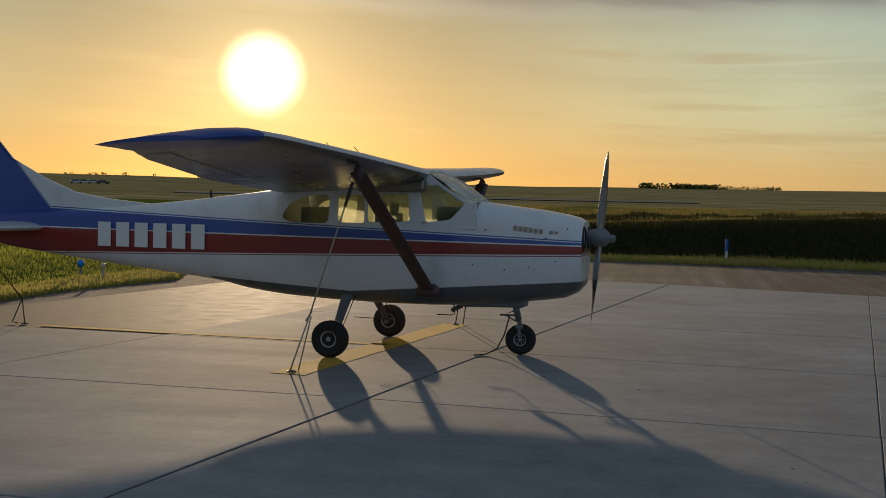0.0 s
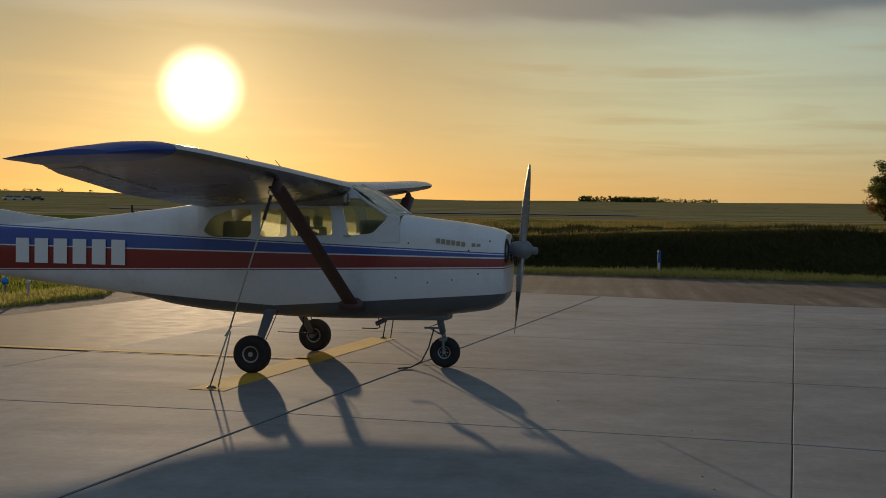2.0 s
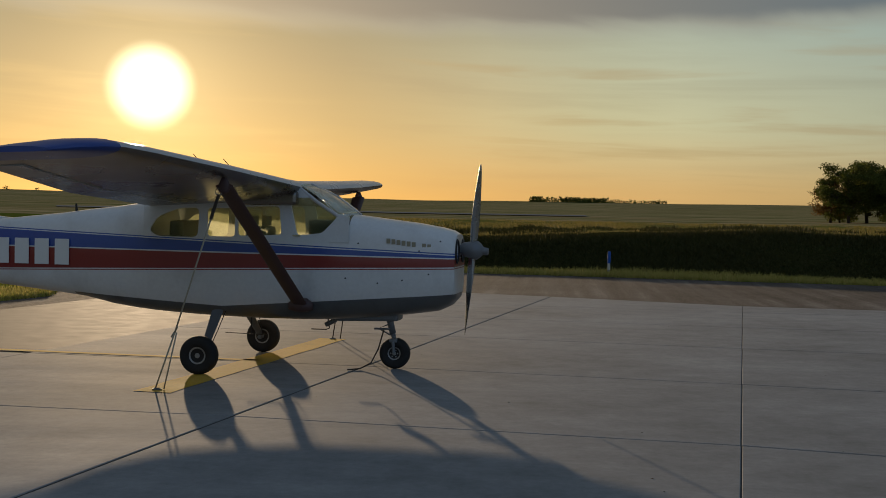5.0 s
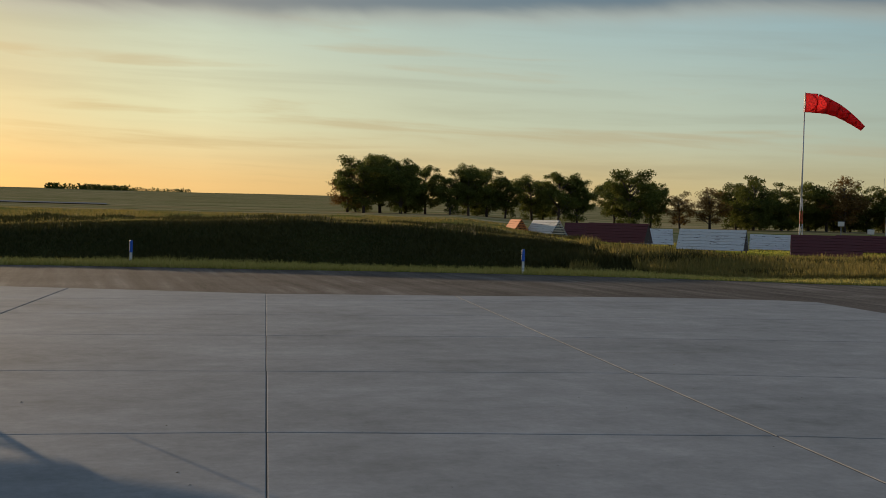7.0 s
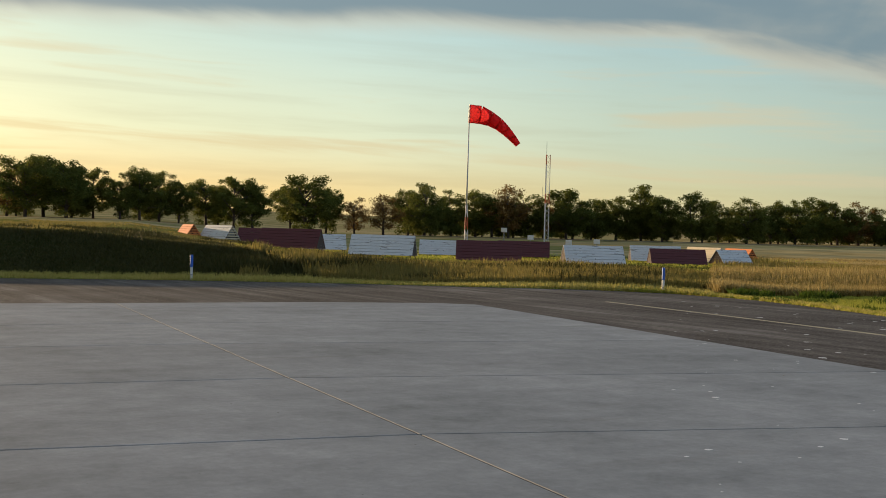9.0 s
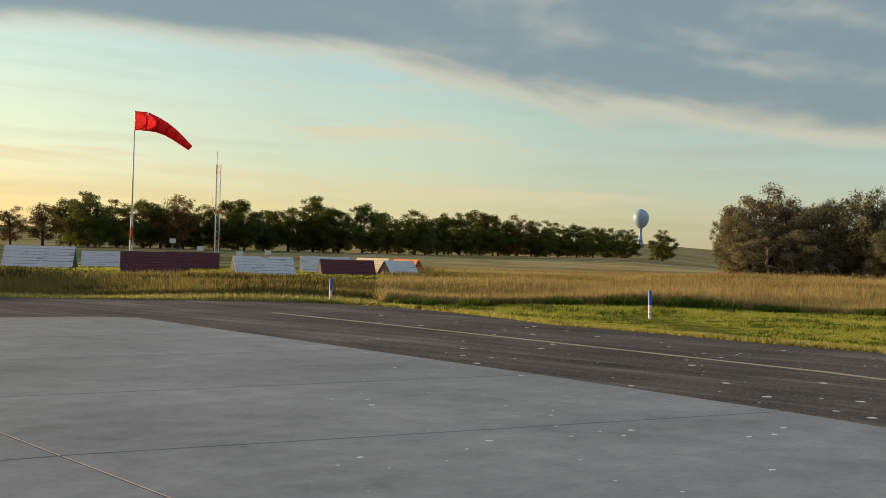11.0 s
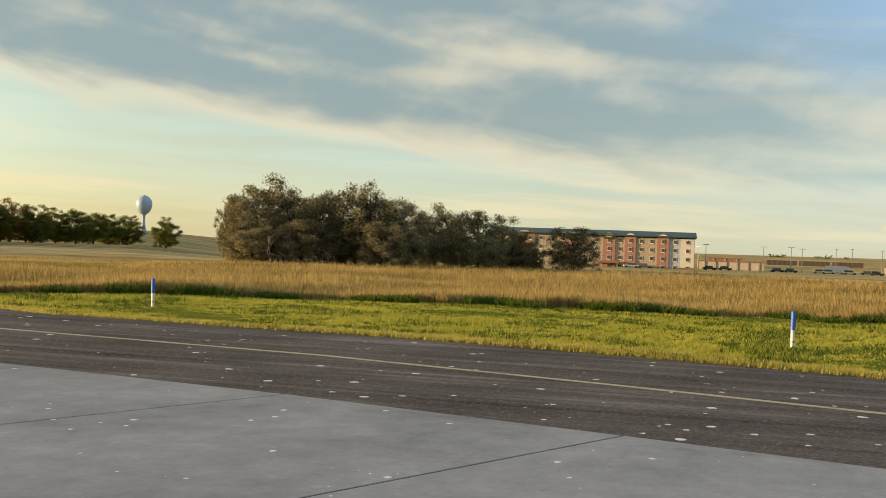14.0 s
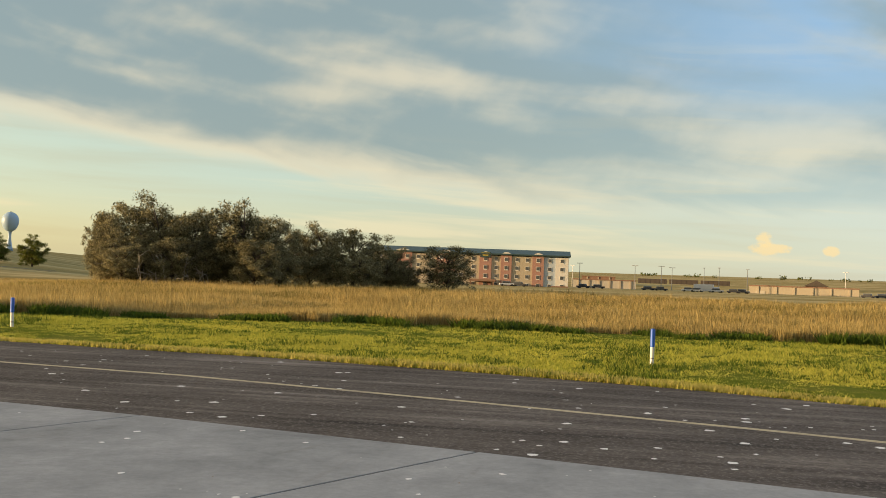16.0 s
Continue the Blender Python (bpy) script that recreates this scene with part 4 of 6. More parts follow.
def build_aircraft():
    top = new("airplane", None)
    top.matrix_basis = pose(-4.295, 14.755, 0, 0, 0, -3.6)
    tagged(top, "white high-wing light aircraft with blue and red stripes, tied down", "airplane")
    # fuselage in its three lengths
    xs = [-6.15, -5.7, -5.3, -4.85, -4.4, -3.95, -3.5, -2.97, -2.6, -2.3, -2.1, -1.95, -1.75, -1.55, -1.23, -0.95]
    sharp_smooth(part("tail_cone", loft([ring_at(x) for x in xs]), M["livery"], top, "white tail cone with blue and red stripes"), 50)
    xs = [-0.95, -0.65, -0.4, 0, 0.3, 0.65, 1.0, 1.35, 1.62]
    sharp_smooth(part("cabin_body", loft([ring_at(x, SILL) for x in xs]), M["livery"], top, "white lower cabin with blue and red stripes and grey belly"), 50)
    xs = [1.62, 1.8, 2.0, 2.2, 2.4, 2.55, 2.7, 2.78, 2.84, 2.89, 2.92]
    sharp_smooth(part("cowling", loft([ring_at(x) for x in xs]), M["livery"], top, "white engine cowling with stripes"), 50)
    # dark intake mouths in the nose bowl
    for s in (-1, 1):
        bm = bmesh.new()
        lathe(bm, [(0.12, 2.885), (0.135, 2.93), (0.115, 2.94), (0.10, 2.90)], 20, "X", (0, s * 0.235, 1.50))
        bmesh.ops.scale(bm, vec=(1, 1, 1.15), verts=bm.verts, space=Matrix.Translation((0, 0, -1.50)))
        part("intake", bm, M["black"], top, "dark cooling intake in the nose", smooth=True)
    # cabin sides with window openings
    for s in (-1, 1):
        outline = [(-1.0, SILL - 0.012), (1.632, SILL - 0.012), (1.632, 1.90), (1.40, 1.945), (1.0, 2.24), (0.4, 2.27), (-0.4, 2.20), (-0.72, 2.13), (-1.0, 2.06)]
        w1 = rounded([(-0.94, 1.68), (-0.82, 1.612), (-0.29, 1.61), (-0.27, 1.985), (-0.54, 1.975), (-0.82, 1.87)], 0.08)
        w2 = rounded([(-0.17, 1.625), (0.19, 1.625), (0.19, 1.985), (-0.17, 1.985)], 0.05)
        w3 = rounded([(0.225, 1.635), (0.79, 1.66), (0.76, 2.02), (0.225, 2.0)], 0.055)
        w4 = rounded([(0.985, 1.655), (1.30, 1.69), (1.50, 1.90), (1.18, 2.13), (0.88, 2.12)], 0.05)
        wins = [w1, w2, w3, w4]
        if s < 0:
            m = pose(0, -0.545, 0, 90, 0, 0)
        else:
            m = pose(0, 0.545, 0, 90, 0, 0)
        wall = panel_with_holes("cabin_side", outline, wins, 0.010, M["livery"], top, m, 0.004)
        wall.data.transform(m)
        wall.matrix_basis = Matrix()
        for w in wins:
            bm = bmesh.new()
            f = [bm.verts.new((a, s * 0.545, b)) for a, b in w]
            bm.faces.new(f)
            ext = bmesh.ops.extrude_face_region(bm, geom=bm.faces[:])
            bmesh.ops.translate(bm, vec=(0, -s * 0.006, 0), verts=[v for v in ext["geom"] if isinstance(v, bmesh.types.BMVert)])
            bmesh.ops.recalc_face_normals(bm, faces=bm.faces)
            pane = part("side_window", bm, M["glass"], top, "greenish tinted cabin window")
            pane.visible_shadow = False
    # roof of the cabin and turtle deck
    bm = bmesh.new()
    box(bm, -1.02, 1.0, -0.53, 0.53, 2.17, 2.22, 0.02)
    part("cabin_roof", bm, M["cabin"], top, "dark cabin headliner")
    # windscreen: bowed sheet from the cowl to the wing
    bm = bmesh.new()
    rows = []
    for i in range(7):
        t = i / 6
        row = []
        for j in range(13):
            u = -1 + 2 * j / 12
            x = 1.66 - 0.66 * t - (0.14 * u * u) * (1 - t * 0.6)
            z = 1.925 + 0.375 * t + 0.05 * math.sin(math.pi * t) - 0.05 * abs(u) ** 4 * (1 - t)
            row.append(bm.verts.new((x, u * 0.53, z)))
        rows.append(row)
    for a, b in zip(rows, rows[1:]):
        for j in range(12):
            bm.faces.new((a[j], a[j + 1], b[j + 1], b[j]))
    bmesh.ops.solidify(bm, geom=bm.faces[:], thickness=0.005)
    ws = part("windscreen", bm, M["glass"], top, "tinted curved windscreen", smooth=True)
    ws.visible_shadow = False
    bm = tube(bmesh.new(), [(1.50, -0.54, 1.90), (1.22, -0.545, 2.08), (0.98, -0.535, 2.26)], 0.022, 8)
    part("windscreen_post", bm, M["wingpaint"], top)
    bm = tube(bmesh.new(), [(1.50, 0.54, 1.90), (1.22, 0.545, 2.08), (0.98, 0.535, 2.26)], 0.022, 8)
    part("windscreen_post", bm, M["wingpaint"], top)
    bm = tube(bmesh.new(), [(1.66, 0, 1.93), (1.34, 0, 2.16), (1.0, 0, 2.31)], 0.012, 6)
    part("windscreen_post", bm, M["wingpaint"], top)
    # glare shield and seats
    bm = bmesh.new()
    box(bm, 1.10, 1.58, -0.50, 0.50, 1.58, 1.86, 0.05)
    part("instrument_panel", bm, M["black"], top, "black instrument panel and glare shield")
    for x, y in ((0.62, -0.27), (0.62, 0.27)):
        bm = bmesh.new()
        box(bm, x - 0.34, x - 0.22, y - 0.21, y + 0.21, 1.42, 1.76, 0.045)
        box(bm, x - 0.33, x - 0.25, y - 0.11, y + 0.11, 1.76, 1.90, 0.03)
        part("seat_back", bm, M["seat"], top, "dark cloth seat back")
    bm = bmesh.new()
    box(bm, -0.72, -0.52, -0.46, 0.46, 1.40, 1.82, 0.06)
    part("seat_back", bm, M["seat"], top, "dark cloth rear bench back")
    # wings
    for s in (-1, 1):
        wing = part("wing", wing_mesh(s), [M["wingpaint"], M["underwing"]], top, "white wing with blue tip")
        sharp_smooth(wing, 40)
        bm = bmesh.new()
        for sp0, sp1 in ((0.72, 2.85), (2.95, 4.9)):
            a, b, c, d = wing_point(sp0, 0.24, s), wing_point(sp1, 0.24, s), wing_point(sp1, -0.01, s), wing_point(sp0, -0.01, s)
            up = [bm.verts.new(p + Vector((0, 0, q))) for p, q in ((a, 0.062), (b, 0.056), (c, 0.005), (d, 0.005))]
            dn = [bm.verts.new(p + Vector((0, 0, q))) for p, q in ((a, -0.052), (b, -0.046), (c, -0.012), (d, -0.012))]
            bm.faces.new(up)
            bm.faces.new(dn[::-1])
            for i in range(4):
                bm.faces.new((up[i], dn[i], dn[(i + 1) % 4], up[(i + 1) % 4]))
            if sp0 < 1:
                bmesh.ops.recalc_face_normals(bm, faces=bm.faces)
                part("flap", shaded_metal_below(bm), [M["wingpaint"], M["underwing"]], wing)
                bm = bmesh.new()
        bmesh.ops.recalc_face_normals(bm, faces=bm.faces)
        part("aileron", shaded_metal_below(bm), [M["wingpaint"], M["underwing"]], wing)
        # blue tip cap
        rings = []
        for sp in (5.16, 5.35, 5.50, 5.595):
            a = [float(np.interp(sp, [w[0] for w in WING], [w[i] for w in WING])) for i in range(6)]
            if sp > 5.58:
                a = list(WING[-1])
                a[0] = 5.595
            c = a[1] - a[2] + 0.016
            cen = a[3] + 0.05
            rings.append([(a[2] - 0.008 + x, s * sp, a[3] + (a[4] - a[3]) * x / c + z * 1.05) for x, z in airfoil(c, a[5] * 1.06)])
        sharp_smooth(part("wing_tip", loft(rings), M["bluepaint"], wing, "blue drooped wing tip"), 40)
        # lift strut with fairings
        foot, head = Vector((1.04, s * 0.54, 0.80)), Vector((0.91, s * 2.95, 2.19))
        d = (head - foot).normalized()
        nrm = d.cross(Vector((1, 0, 0))).normalized()
        rings = []
        for t in (0.0, 0.5, 1.0):
            p = foot.lerp(head, t)
            rings.append([tuple(p + Vector((0.095 * math.cos(a), 0, 0)) + nrm * (0.030 * math.sin(a) * (1.0 if math.cos(a) > 0 else 0.8))) for a in [2 * math.pi * q / 16 for q in range(16)]])
        strut = sharp_smooth(part("wing_strut", loft(rings), M["strut"], top, "dark maroon streamlined wing strut"), 60)
        for p, r in ((foot, 0.16), (head, 0.055)):
            bm = bmesh.new()
            lathe(bm, [(r * 0.4, -0.08), (r, -0.05), (r, 0.03), (r * 0.5, 0.09)], 14, "Z", tuple(p))
            bmesh.ops.scale(bm, vec=(1, 0.45, 1), verts=bm.verts, space=Matrix.Translation(-p))
            part("strut_fairing", bm, M["strut"], strut, smooth=True)
        # block added at the leading edge root to give the dark underwing shade
        bm = bmesh.new()
        box(bm, 0.10, 1.0, min(s * 0.52, s * 0.66), max(s * 0.52, s * 0.66), 2.025, 2.20, 0.045)
        part("wing_root_shade_block", bm, M["underwing"], wing)
        # tie-down ring under the wing
        ring = [head + Vector((-0.06 + 0.035 * math.cos(q), 0, -0.06 + 0.035 * math.sin(q))) for q in np.linspace(0, 2 * math.pi, 13)]
        part("tie_down_ring", tube(bmesh.new(), ring, 0.006, 6, False), M["chrome"], strut)
    # aerials on the roof
    for x, y, h in ((0.30, -1.6, 0.34), (0.42, -0.9, 0.36)):
        z = wing_point(abs(y), 0.55).z + 0.13
        part("whip_antenna", tube(bmesh.new(), [(x, y, z), (x - h * 0.75, y, z + h * 0.8)], [0.007, 0.004], 6), M["black"], top)
    bm = tube(bmesh.new(), [(-2.18, 0, 1.86), (-2.19, 0, 2.01)], [0.024, 0.012], 8)
    part("beacon_mast", bm, M["black"], top)
    # fin, rudder and tailplane
    bm = bmesh.new()
    prof = [(-3.0, 1.80), (-3.7, 1.865), (-4.25, 1.95), (-4.74, 2.14), (-5.26, 2.41), (-5.75, 2.95), (-6.15, 2.97), (-6.22, 1.60), (-5.3, 1.62), (-4.3, 1.66)]
    left = [bm.verts.new((x, 0.045 if z < 2.2 else 0.035, z)) for x, z in prof]
    right = [bm.verts.new((x, -0.045 if z < 2.2 else -0.035, z)) for x, z in prof]
    bm.faces.new(left)
    bm.faces.new(right[::-1])
    for i in range(len(prof)):
        j = (i + 1) % len(prof)
        bm.faces.new((left[i], right[i], right[j], left[j]))
    bmesh.ops.recalc_face_normals(bm, faces=bm.faces)
    bmesh.ops.bevel(bm, geom=[e for e in bm.edges if e.calc_face_angle(0) > 0.9], offset=0.02, segments=2, affect="EDGES")
    part("fin", bm, M["livery"], top, "white dorsal fin with blue rudder root")
    for s in (-1, 1):
        rings = []
        for sp, le, te in ((0.06, -4.62, -6.05), (1.6, -4.95, -5.9), (1.95, -5.1, -5.85)):
            c = le - te
            rings.append([(te + x, s * sp, 1.43 + z) for x, z in airfoil(c, 0.09 if sp < 1.9 else 0.05)])
        sharp_smooth(part("tailplane", loft(rings), M["wingpaint"], top), 40)
    # undercarriage
    for s in (-1, 1):
        rings = []
        for t in (0.0, 0.3, 0.7, 1.0):
            p = Vector((-0.04, s * 0.50, 0.70)).lerp(Vector((0.0, s * 1.08, 0.26)), t)
            w = 0.075 - 0.03 * t
            rings.append([(p.x + w * math.cos(a), p.y + 0.018 * math.sin(a), p.z + 0.018 * math.sin(a)) for a in [2 * math.pi * q / 12 for q in range(12)]])
        sharp_smooth(part("gear_leg", loft(rings), M["greymetal"], top, "grey sprung steel gear leg"), 50)
        part("axle", tube(bmesh.new(), [(0, s * 1.04, 0.225), (0, s * 1.16, 0.225)], 0.03, 10), M["greymetal"], top)
        wheel("main_wheel", 0.228, 0.17, 0.105, top, (0, s * 1.22, 0.227), "black tyre on a dusty pale rim")
        part("brake_line", tube(bmesh.new(), [(0.07, s * 0.52, 0.70), (0.08, s * 0.8, 0.5), (0.05, s * 1.04, 0.26)], 0.006, 6), M["black"], top)
    bm = tube(bmesh.new(), [(2.02, 0, 0.72), (2.09, 0, 0.44)], [0.045, 0.042], 12)
    tube(bm, [(2.09, 0, 0.45), (2.115, 0, 0.33)], [0.030, 0.030], 12)
    part("nose_oleo", bm, M["greymetal"], top, "grey nose gear leg", smooth=True)
    bm = bmesh.new()
    for s in (-1, 1):
        tube(bm, [(2.11, s * 0.075, 0.36), (2.12, s * 0.085, 0.20)], [0.024, 0.020], 8)
    box(bm, 2.06, 2.16, -0.095, 0.095, 0.335, 0.385, 0.012)
    part("nose_fork", bm, M["greymetal"], top)
    bm = tube(bmesh.new(), [(2.05, 0, 0.56), (1.90, 0, 0.50), (2.06, 0, 0.42)], 0.012, 6)
    tube(bm, [(1.86, -0.05, 0.50), (2.06, -0.05, 0.50)], 0.014, 6)
    part("torque_link", bm, M["greymetal"], top)
    wheel("nose_wheel", 0.195, 0.14, 0.085, top, (2.12, 0, 0.195), "small black nose tyre on a grey rim")
    bm = bmesh.new()
    box(bm, 1.40, 2.20, -0.17, 0.17, 0.55, 0.72, 0.03, Matrix.Translation((0, 0, 0)) @ Matrix.Rotation(radians(-1.5), 4, "Y"))
    part("nose_gear_door", bm, M["greymetal"], top, "dark grimy nose gear bay panel")
    bm = tube(bmesh.new(), [(1.30, 0.22, 0.66), (1.27, 0.24, 0.56), (1.15, 0.24, 0.50)], [0.035, 0.035, 0.032], 10)
    part("exhaust_pipe", bm, M["greymetal"], top)
    bm = tube(bmesh.new(), [(0.20, 0.1, 0.62), (0.20, 0.1, 0.36)], 0.008, 6)
    tube(bm, [(-0.15, 0.1, 0.37), (0.40, 0.1, 0.36)], 0.006, 6)
    part("belly_antenna", bm, M["black"], top)
    bm = tube(bmesh.new(), [(1.10, 0.50, 0.64), (1.10, 0.62, 0.42), (1.05, 0.64, 0.40), (0.85, 0.64, 0.40)], 0.008, 6)
    part("boarding_step", bm, M["black"], top)
    # propeller
    prop = new("propeller", None)
    prop.parent, prop.matrix_basis = top, pose(3.085, 0, 1.515, 3.0, 4.8, 0)
    tagged(prop, "two-bladed grey metal propeller")
    bm = lathe(bmesh.new(), [(0.05, -0.16), (0.085, -0.12), (0.10, -0.05), (0.115, 0.0), (0.115, 0.06), (0.085, 0.10), (0.05, 0.13), (0.045, 0.19), (0.03, 0.20)], 20, "X")
    sharp_smooth(part("hub", bm, M["greymetal"], prop, "dark grey propeller hub"), 40)
    for s in (1, -1):
        rings = []
        for t, c, th, tw in ((0.08, 0.042, 0.040, 70), (0.18, 0.052, 0.032, 56), (0.32, 0.068, 0.024, 42), (0.55, 0.074, 0.017, 30), (0.78, 0.066, 0.012, 22), (0.95, 0.050, 0.008, 18), (1.04, 0.030, 0.005, 16), (1.07, 0.011, 0.003, 16)):
            a = radians(tw)
            ring = []
            for q in range(12):
                u, v = c * math.cos(2 * math.pi * q / 12), th * math.sin(2 * math.pi * q / 12)
                ring.append((u * math.sin(a) + v * math.cos(a), s * (u * math.cos(a) - v * math.sin(a)), s * t))
            rings.append(ring)
        sharp_smooth(part("blade", loft(rings), M["bladegrey"], prop, "grey propeller blade"), 60)
    # lettering as plain blocks along the side
    for k in range(6):
        x = -3.72 + k * 0.292
        y0 = side_y(x + 0.1, 1.40)
        y1 = side_y(x + 0.33, 1.40)
        for s in (-1, 1):
            bm = bmesh.new()
            ang = math.atan2(y1 - y0, 0.23)
            box(bm, 0, 0.205, -0.004, 0.004, 0, 0.33, 0.002)
            part("letter_block", bm, M["letter"], top, "pale grey lettering block", m=pose(x, s * (y0 + 0.008), 1.222, 0, 0, math.degrees(s * ang)))
    for k in range(9):
        if k == 6:
            continue
        x = 2.10 + k * 0.062
        for s in (-1, 1):
            bm = bmesh.new()
            box(bm, 0, 0.046, -0.002, 0.002, 0, 0.060)
            part("name_block", bm, M["goldletter"], top, "dull gold name block", m=pose(x, s * (side_y(x, 1.58) + 0.005), 1.585 - 0.022 * k * 0.35, 0, 0, s * -3 - s * k * 0.5))
    # small fittings
    for x, z in ((1.75, 1.58), (2.5, 1.50), (2.62, 1.22), (2.0, 1.10), (1.6, 1.15), (2.3, 1.14), (2.75, 1.62)):
        bm = lathe(bmesh.new(), [(0.010, -0.004), (0.010, 0.004)], 8, "Y")
        part("fastener", bm, M["black"], top, m=pose(x, -side_y(x, z) - 0.002, z))
    bm = bmesh.new()
    box(bm, 0.93, 1.03, -0.575, -0.556, 1.648, 1.668, 0.005)
    part("door_handle", bm, M["chrome"], top, "chrome door handle")
    return top


airplane = build_aircraft()


def build_ropes():
    P = airplane.matrix_basis

    def rope(name, strands, mat, label):
        holder = new(name, None)
        tagged(holder, label, "rope", group="tie-down ropes")
        for pts in strands:
            part("strand", tube(bmesh.new(), pts, 0.009, 6), mat, holder, smooth=True)
        return holder

    ring = P @ Vector((0.85, -2.95, 2.10))
    foot = Vector((-4.42, 12.22, 0.01))
    kn = ring.lerp(foot, 0.70)
    r = rope("tie_down_rope", [[ring, ring.lerp(foot, 0.3), kn], [kn, foot + Vector((-0.02, 0, 0))], [kn + Vector((0.02, 0, 0.0)), foot + Vector((0.07, 0.02, 0))], [kn + Vector((-0.04, 0, -0.05)), kn + Vector((0.03, 0, 0.06))]], M["rope"], "pale tie-down rope knotted between wing and ground anchor")
    bm = tube(bmesh.new(), [ring, ring + (foot - ring) * 0.12], 0.018, 6)
    part("shackle", bm, M["darkrope"], r, "dark steel shackle")
    ring2 = P @ Vector((0.85, 2.95, 2.10))
    foot2 = Vector((-3.62, 17.92, 0.01))
    rope("tie_down_rope", [[ring2, foot2], [ring2 + Vector((0.05, 0, -0.2)), foot2 + Vector((0.12, 0, 0.0))]], M["darkrope"], "dark tie-down rope from far wing to ground anchor")
    tail = P @ Vector((-5.9, 0, 1.25))
    k1 = Vector((-9.75, 15.7, 0.36))
    f3 = Vector((-9.62, 15.55, 0.01))
    rope("tie_down_rope", [[tail, k1], [k1, f3], [k1, Vector((-9.85, 15.6, 0.02)), Vector((-9.7, 15.5, 0.015))]], M["darkrope"], "dark tie-down rope from tail to ground anchor")
    nose = P @ Vector((1.98, -0.02, 0.50))
    rope("tie_down_rope", [[nose, nose + Vector((-0.06, -0.06, -0.25)), nose + Vector((-0.14, -0.12, -0.42)), nose + Vector((-0.26, -0.22, -0.485)), nose + Vector((-0.40, -0.34, -0.489))]], M["darkrope"], "slack dark cord hanging from nose gear")
    for p in (foot, foot2, f3):
        bm = lathe(bmesh.new(), [(0.05, 0.0), (0.055, 0.012), (0.03, 0.02), (0.028, 0.008)], 12, "Z")
        ob = part("ground_anchor", bm, M["greymetal"], m=pose(p.x, p.y, 0.0))
        tagged(ob, "small rusty steel tie-down anchor set in concrete", "anchor", group="ground anchors")


build_ropes()


# ---- grass ----
def blades(name, spots, mat, label, category, lean=0.25, per=3, wide=0.012):
    """Tufts of thin pointed blades; spots: x, y, z, height, spread."""
    rng = np.random.default_rng(len(name) * 7 + 3)
    n = len(spots)
    s = np.repeat(np.array(spots, dtype=np.float64), per, axis=0)
    k = len(s)
    a = rng.uniform(0, 2 * math.pi, k)
    off = rng.uniform(0, 1, k)[:, None] * s[:, 4:5]
    root = s[:, :3] + np.stack([np.cos(a * 3.7), np.sin(a * 3.7), np.zeros(k)], 1) * off
    root[:, 2] -= 0.02
    h = s[:, 3] * rng.uniform(0.55, 1.1, k)
    d = np.stack([np.cos(a), np.sin(a), np.zeros(k)], 1)
    side = np.stack([-np.sin(a * 1.9), np.cos(a * 1.9), np.zeros(k)], 1) * (wide * (0.6 + h * 1.2) * rng.uniform(0.7, 1.4, k))[:, None]
    tip = root + d * (h * lean * rng.uniform(0.2, 1.4, k))[:, None]
    tip[:, 2] += h
    verts = np.stack([root - side, root + side, tip], 1).reshape(-1, 3)
    me = bpy.data.meshes.new(name)
    me.vertices.add(k * 3)
    me.vertices.foreach_set("co", verts.ravel())
    me.loops.add(k * 3)
    me.loops.foreach_set("vertex_index", np.arange(k * 3, dtype=np.int32))
    me.polygons.add(k)
    me.polygons.foreach_set("loop_start", np.arange(0, k * 3, 3, dtype=np.int32))
    me.polygons.foreach_set("loop_total", np.full(k, 3, dtype=np.int32))
    me.materials.append(mat)
    me.update()
    me.validate()
    return tagged(new(name, me), label, category, kind="stuff")


def scatter(n, az0, az1, r0, r1, height, spread, seed, keep=None, power=1.0):
    """Spots between two bearings; r0, r1 may be functions of the bearing; more of them near the front."""
    rnd = random.Random(seed)
    out = []
    while len(out) < n:
        az = rnd.uniform(az0, az1)
        a = r0(az) if callable(r0) else r0
        b = r1(az) if callable(r1) else r1
        if b <= a:
            continue
        r = a + (b - a) * rnd.random() ** power
        p = at(az, r)
        if keep and not keep(az, r, p):
            continue
        h = height * rnd.uniform(0.6, 1.25) * (0.75 + 0.6 * noise.noise(Vector((p.x * 0.16, p.y * 0.16, 1.0))))
        out.append((p.x, p.y, ground_z(az, r), max(0.03, h), spread))
    return out


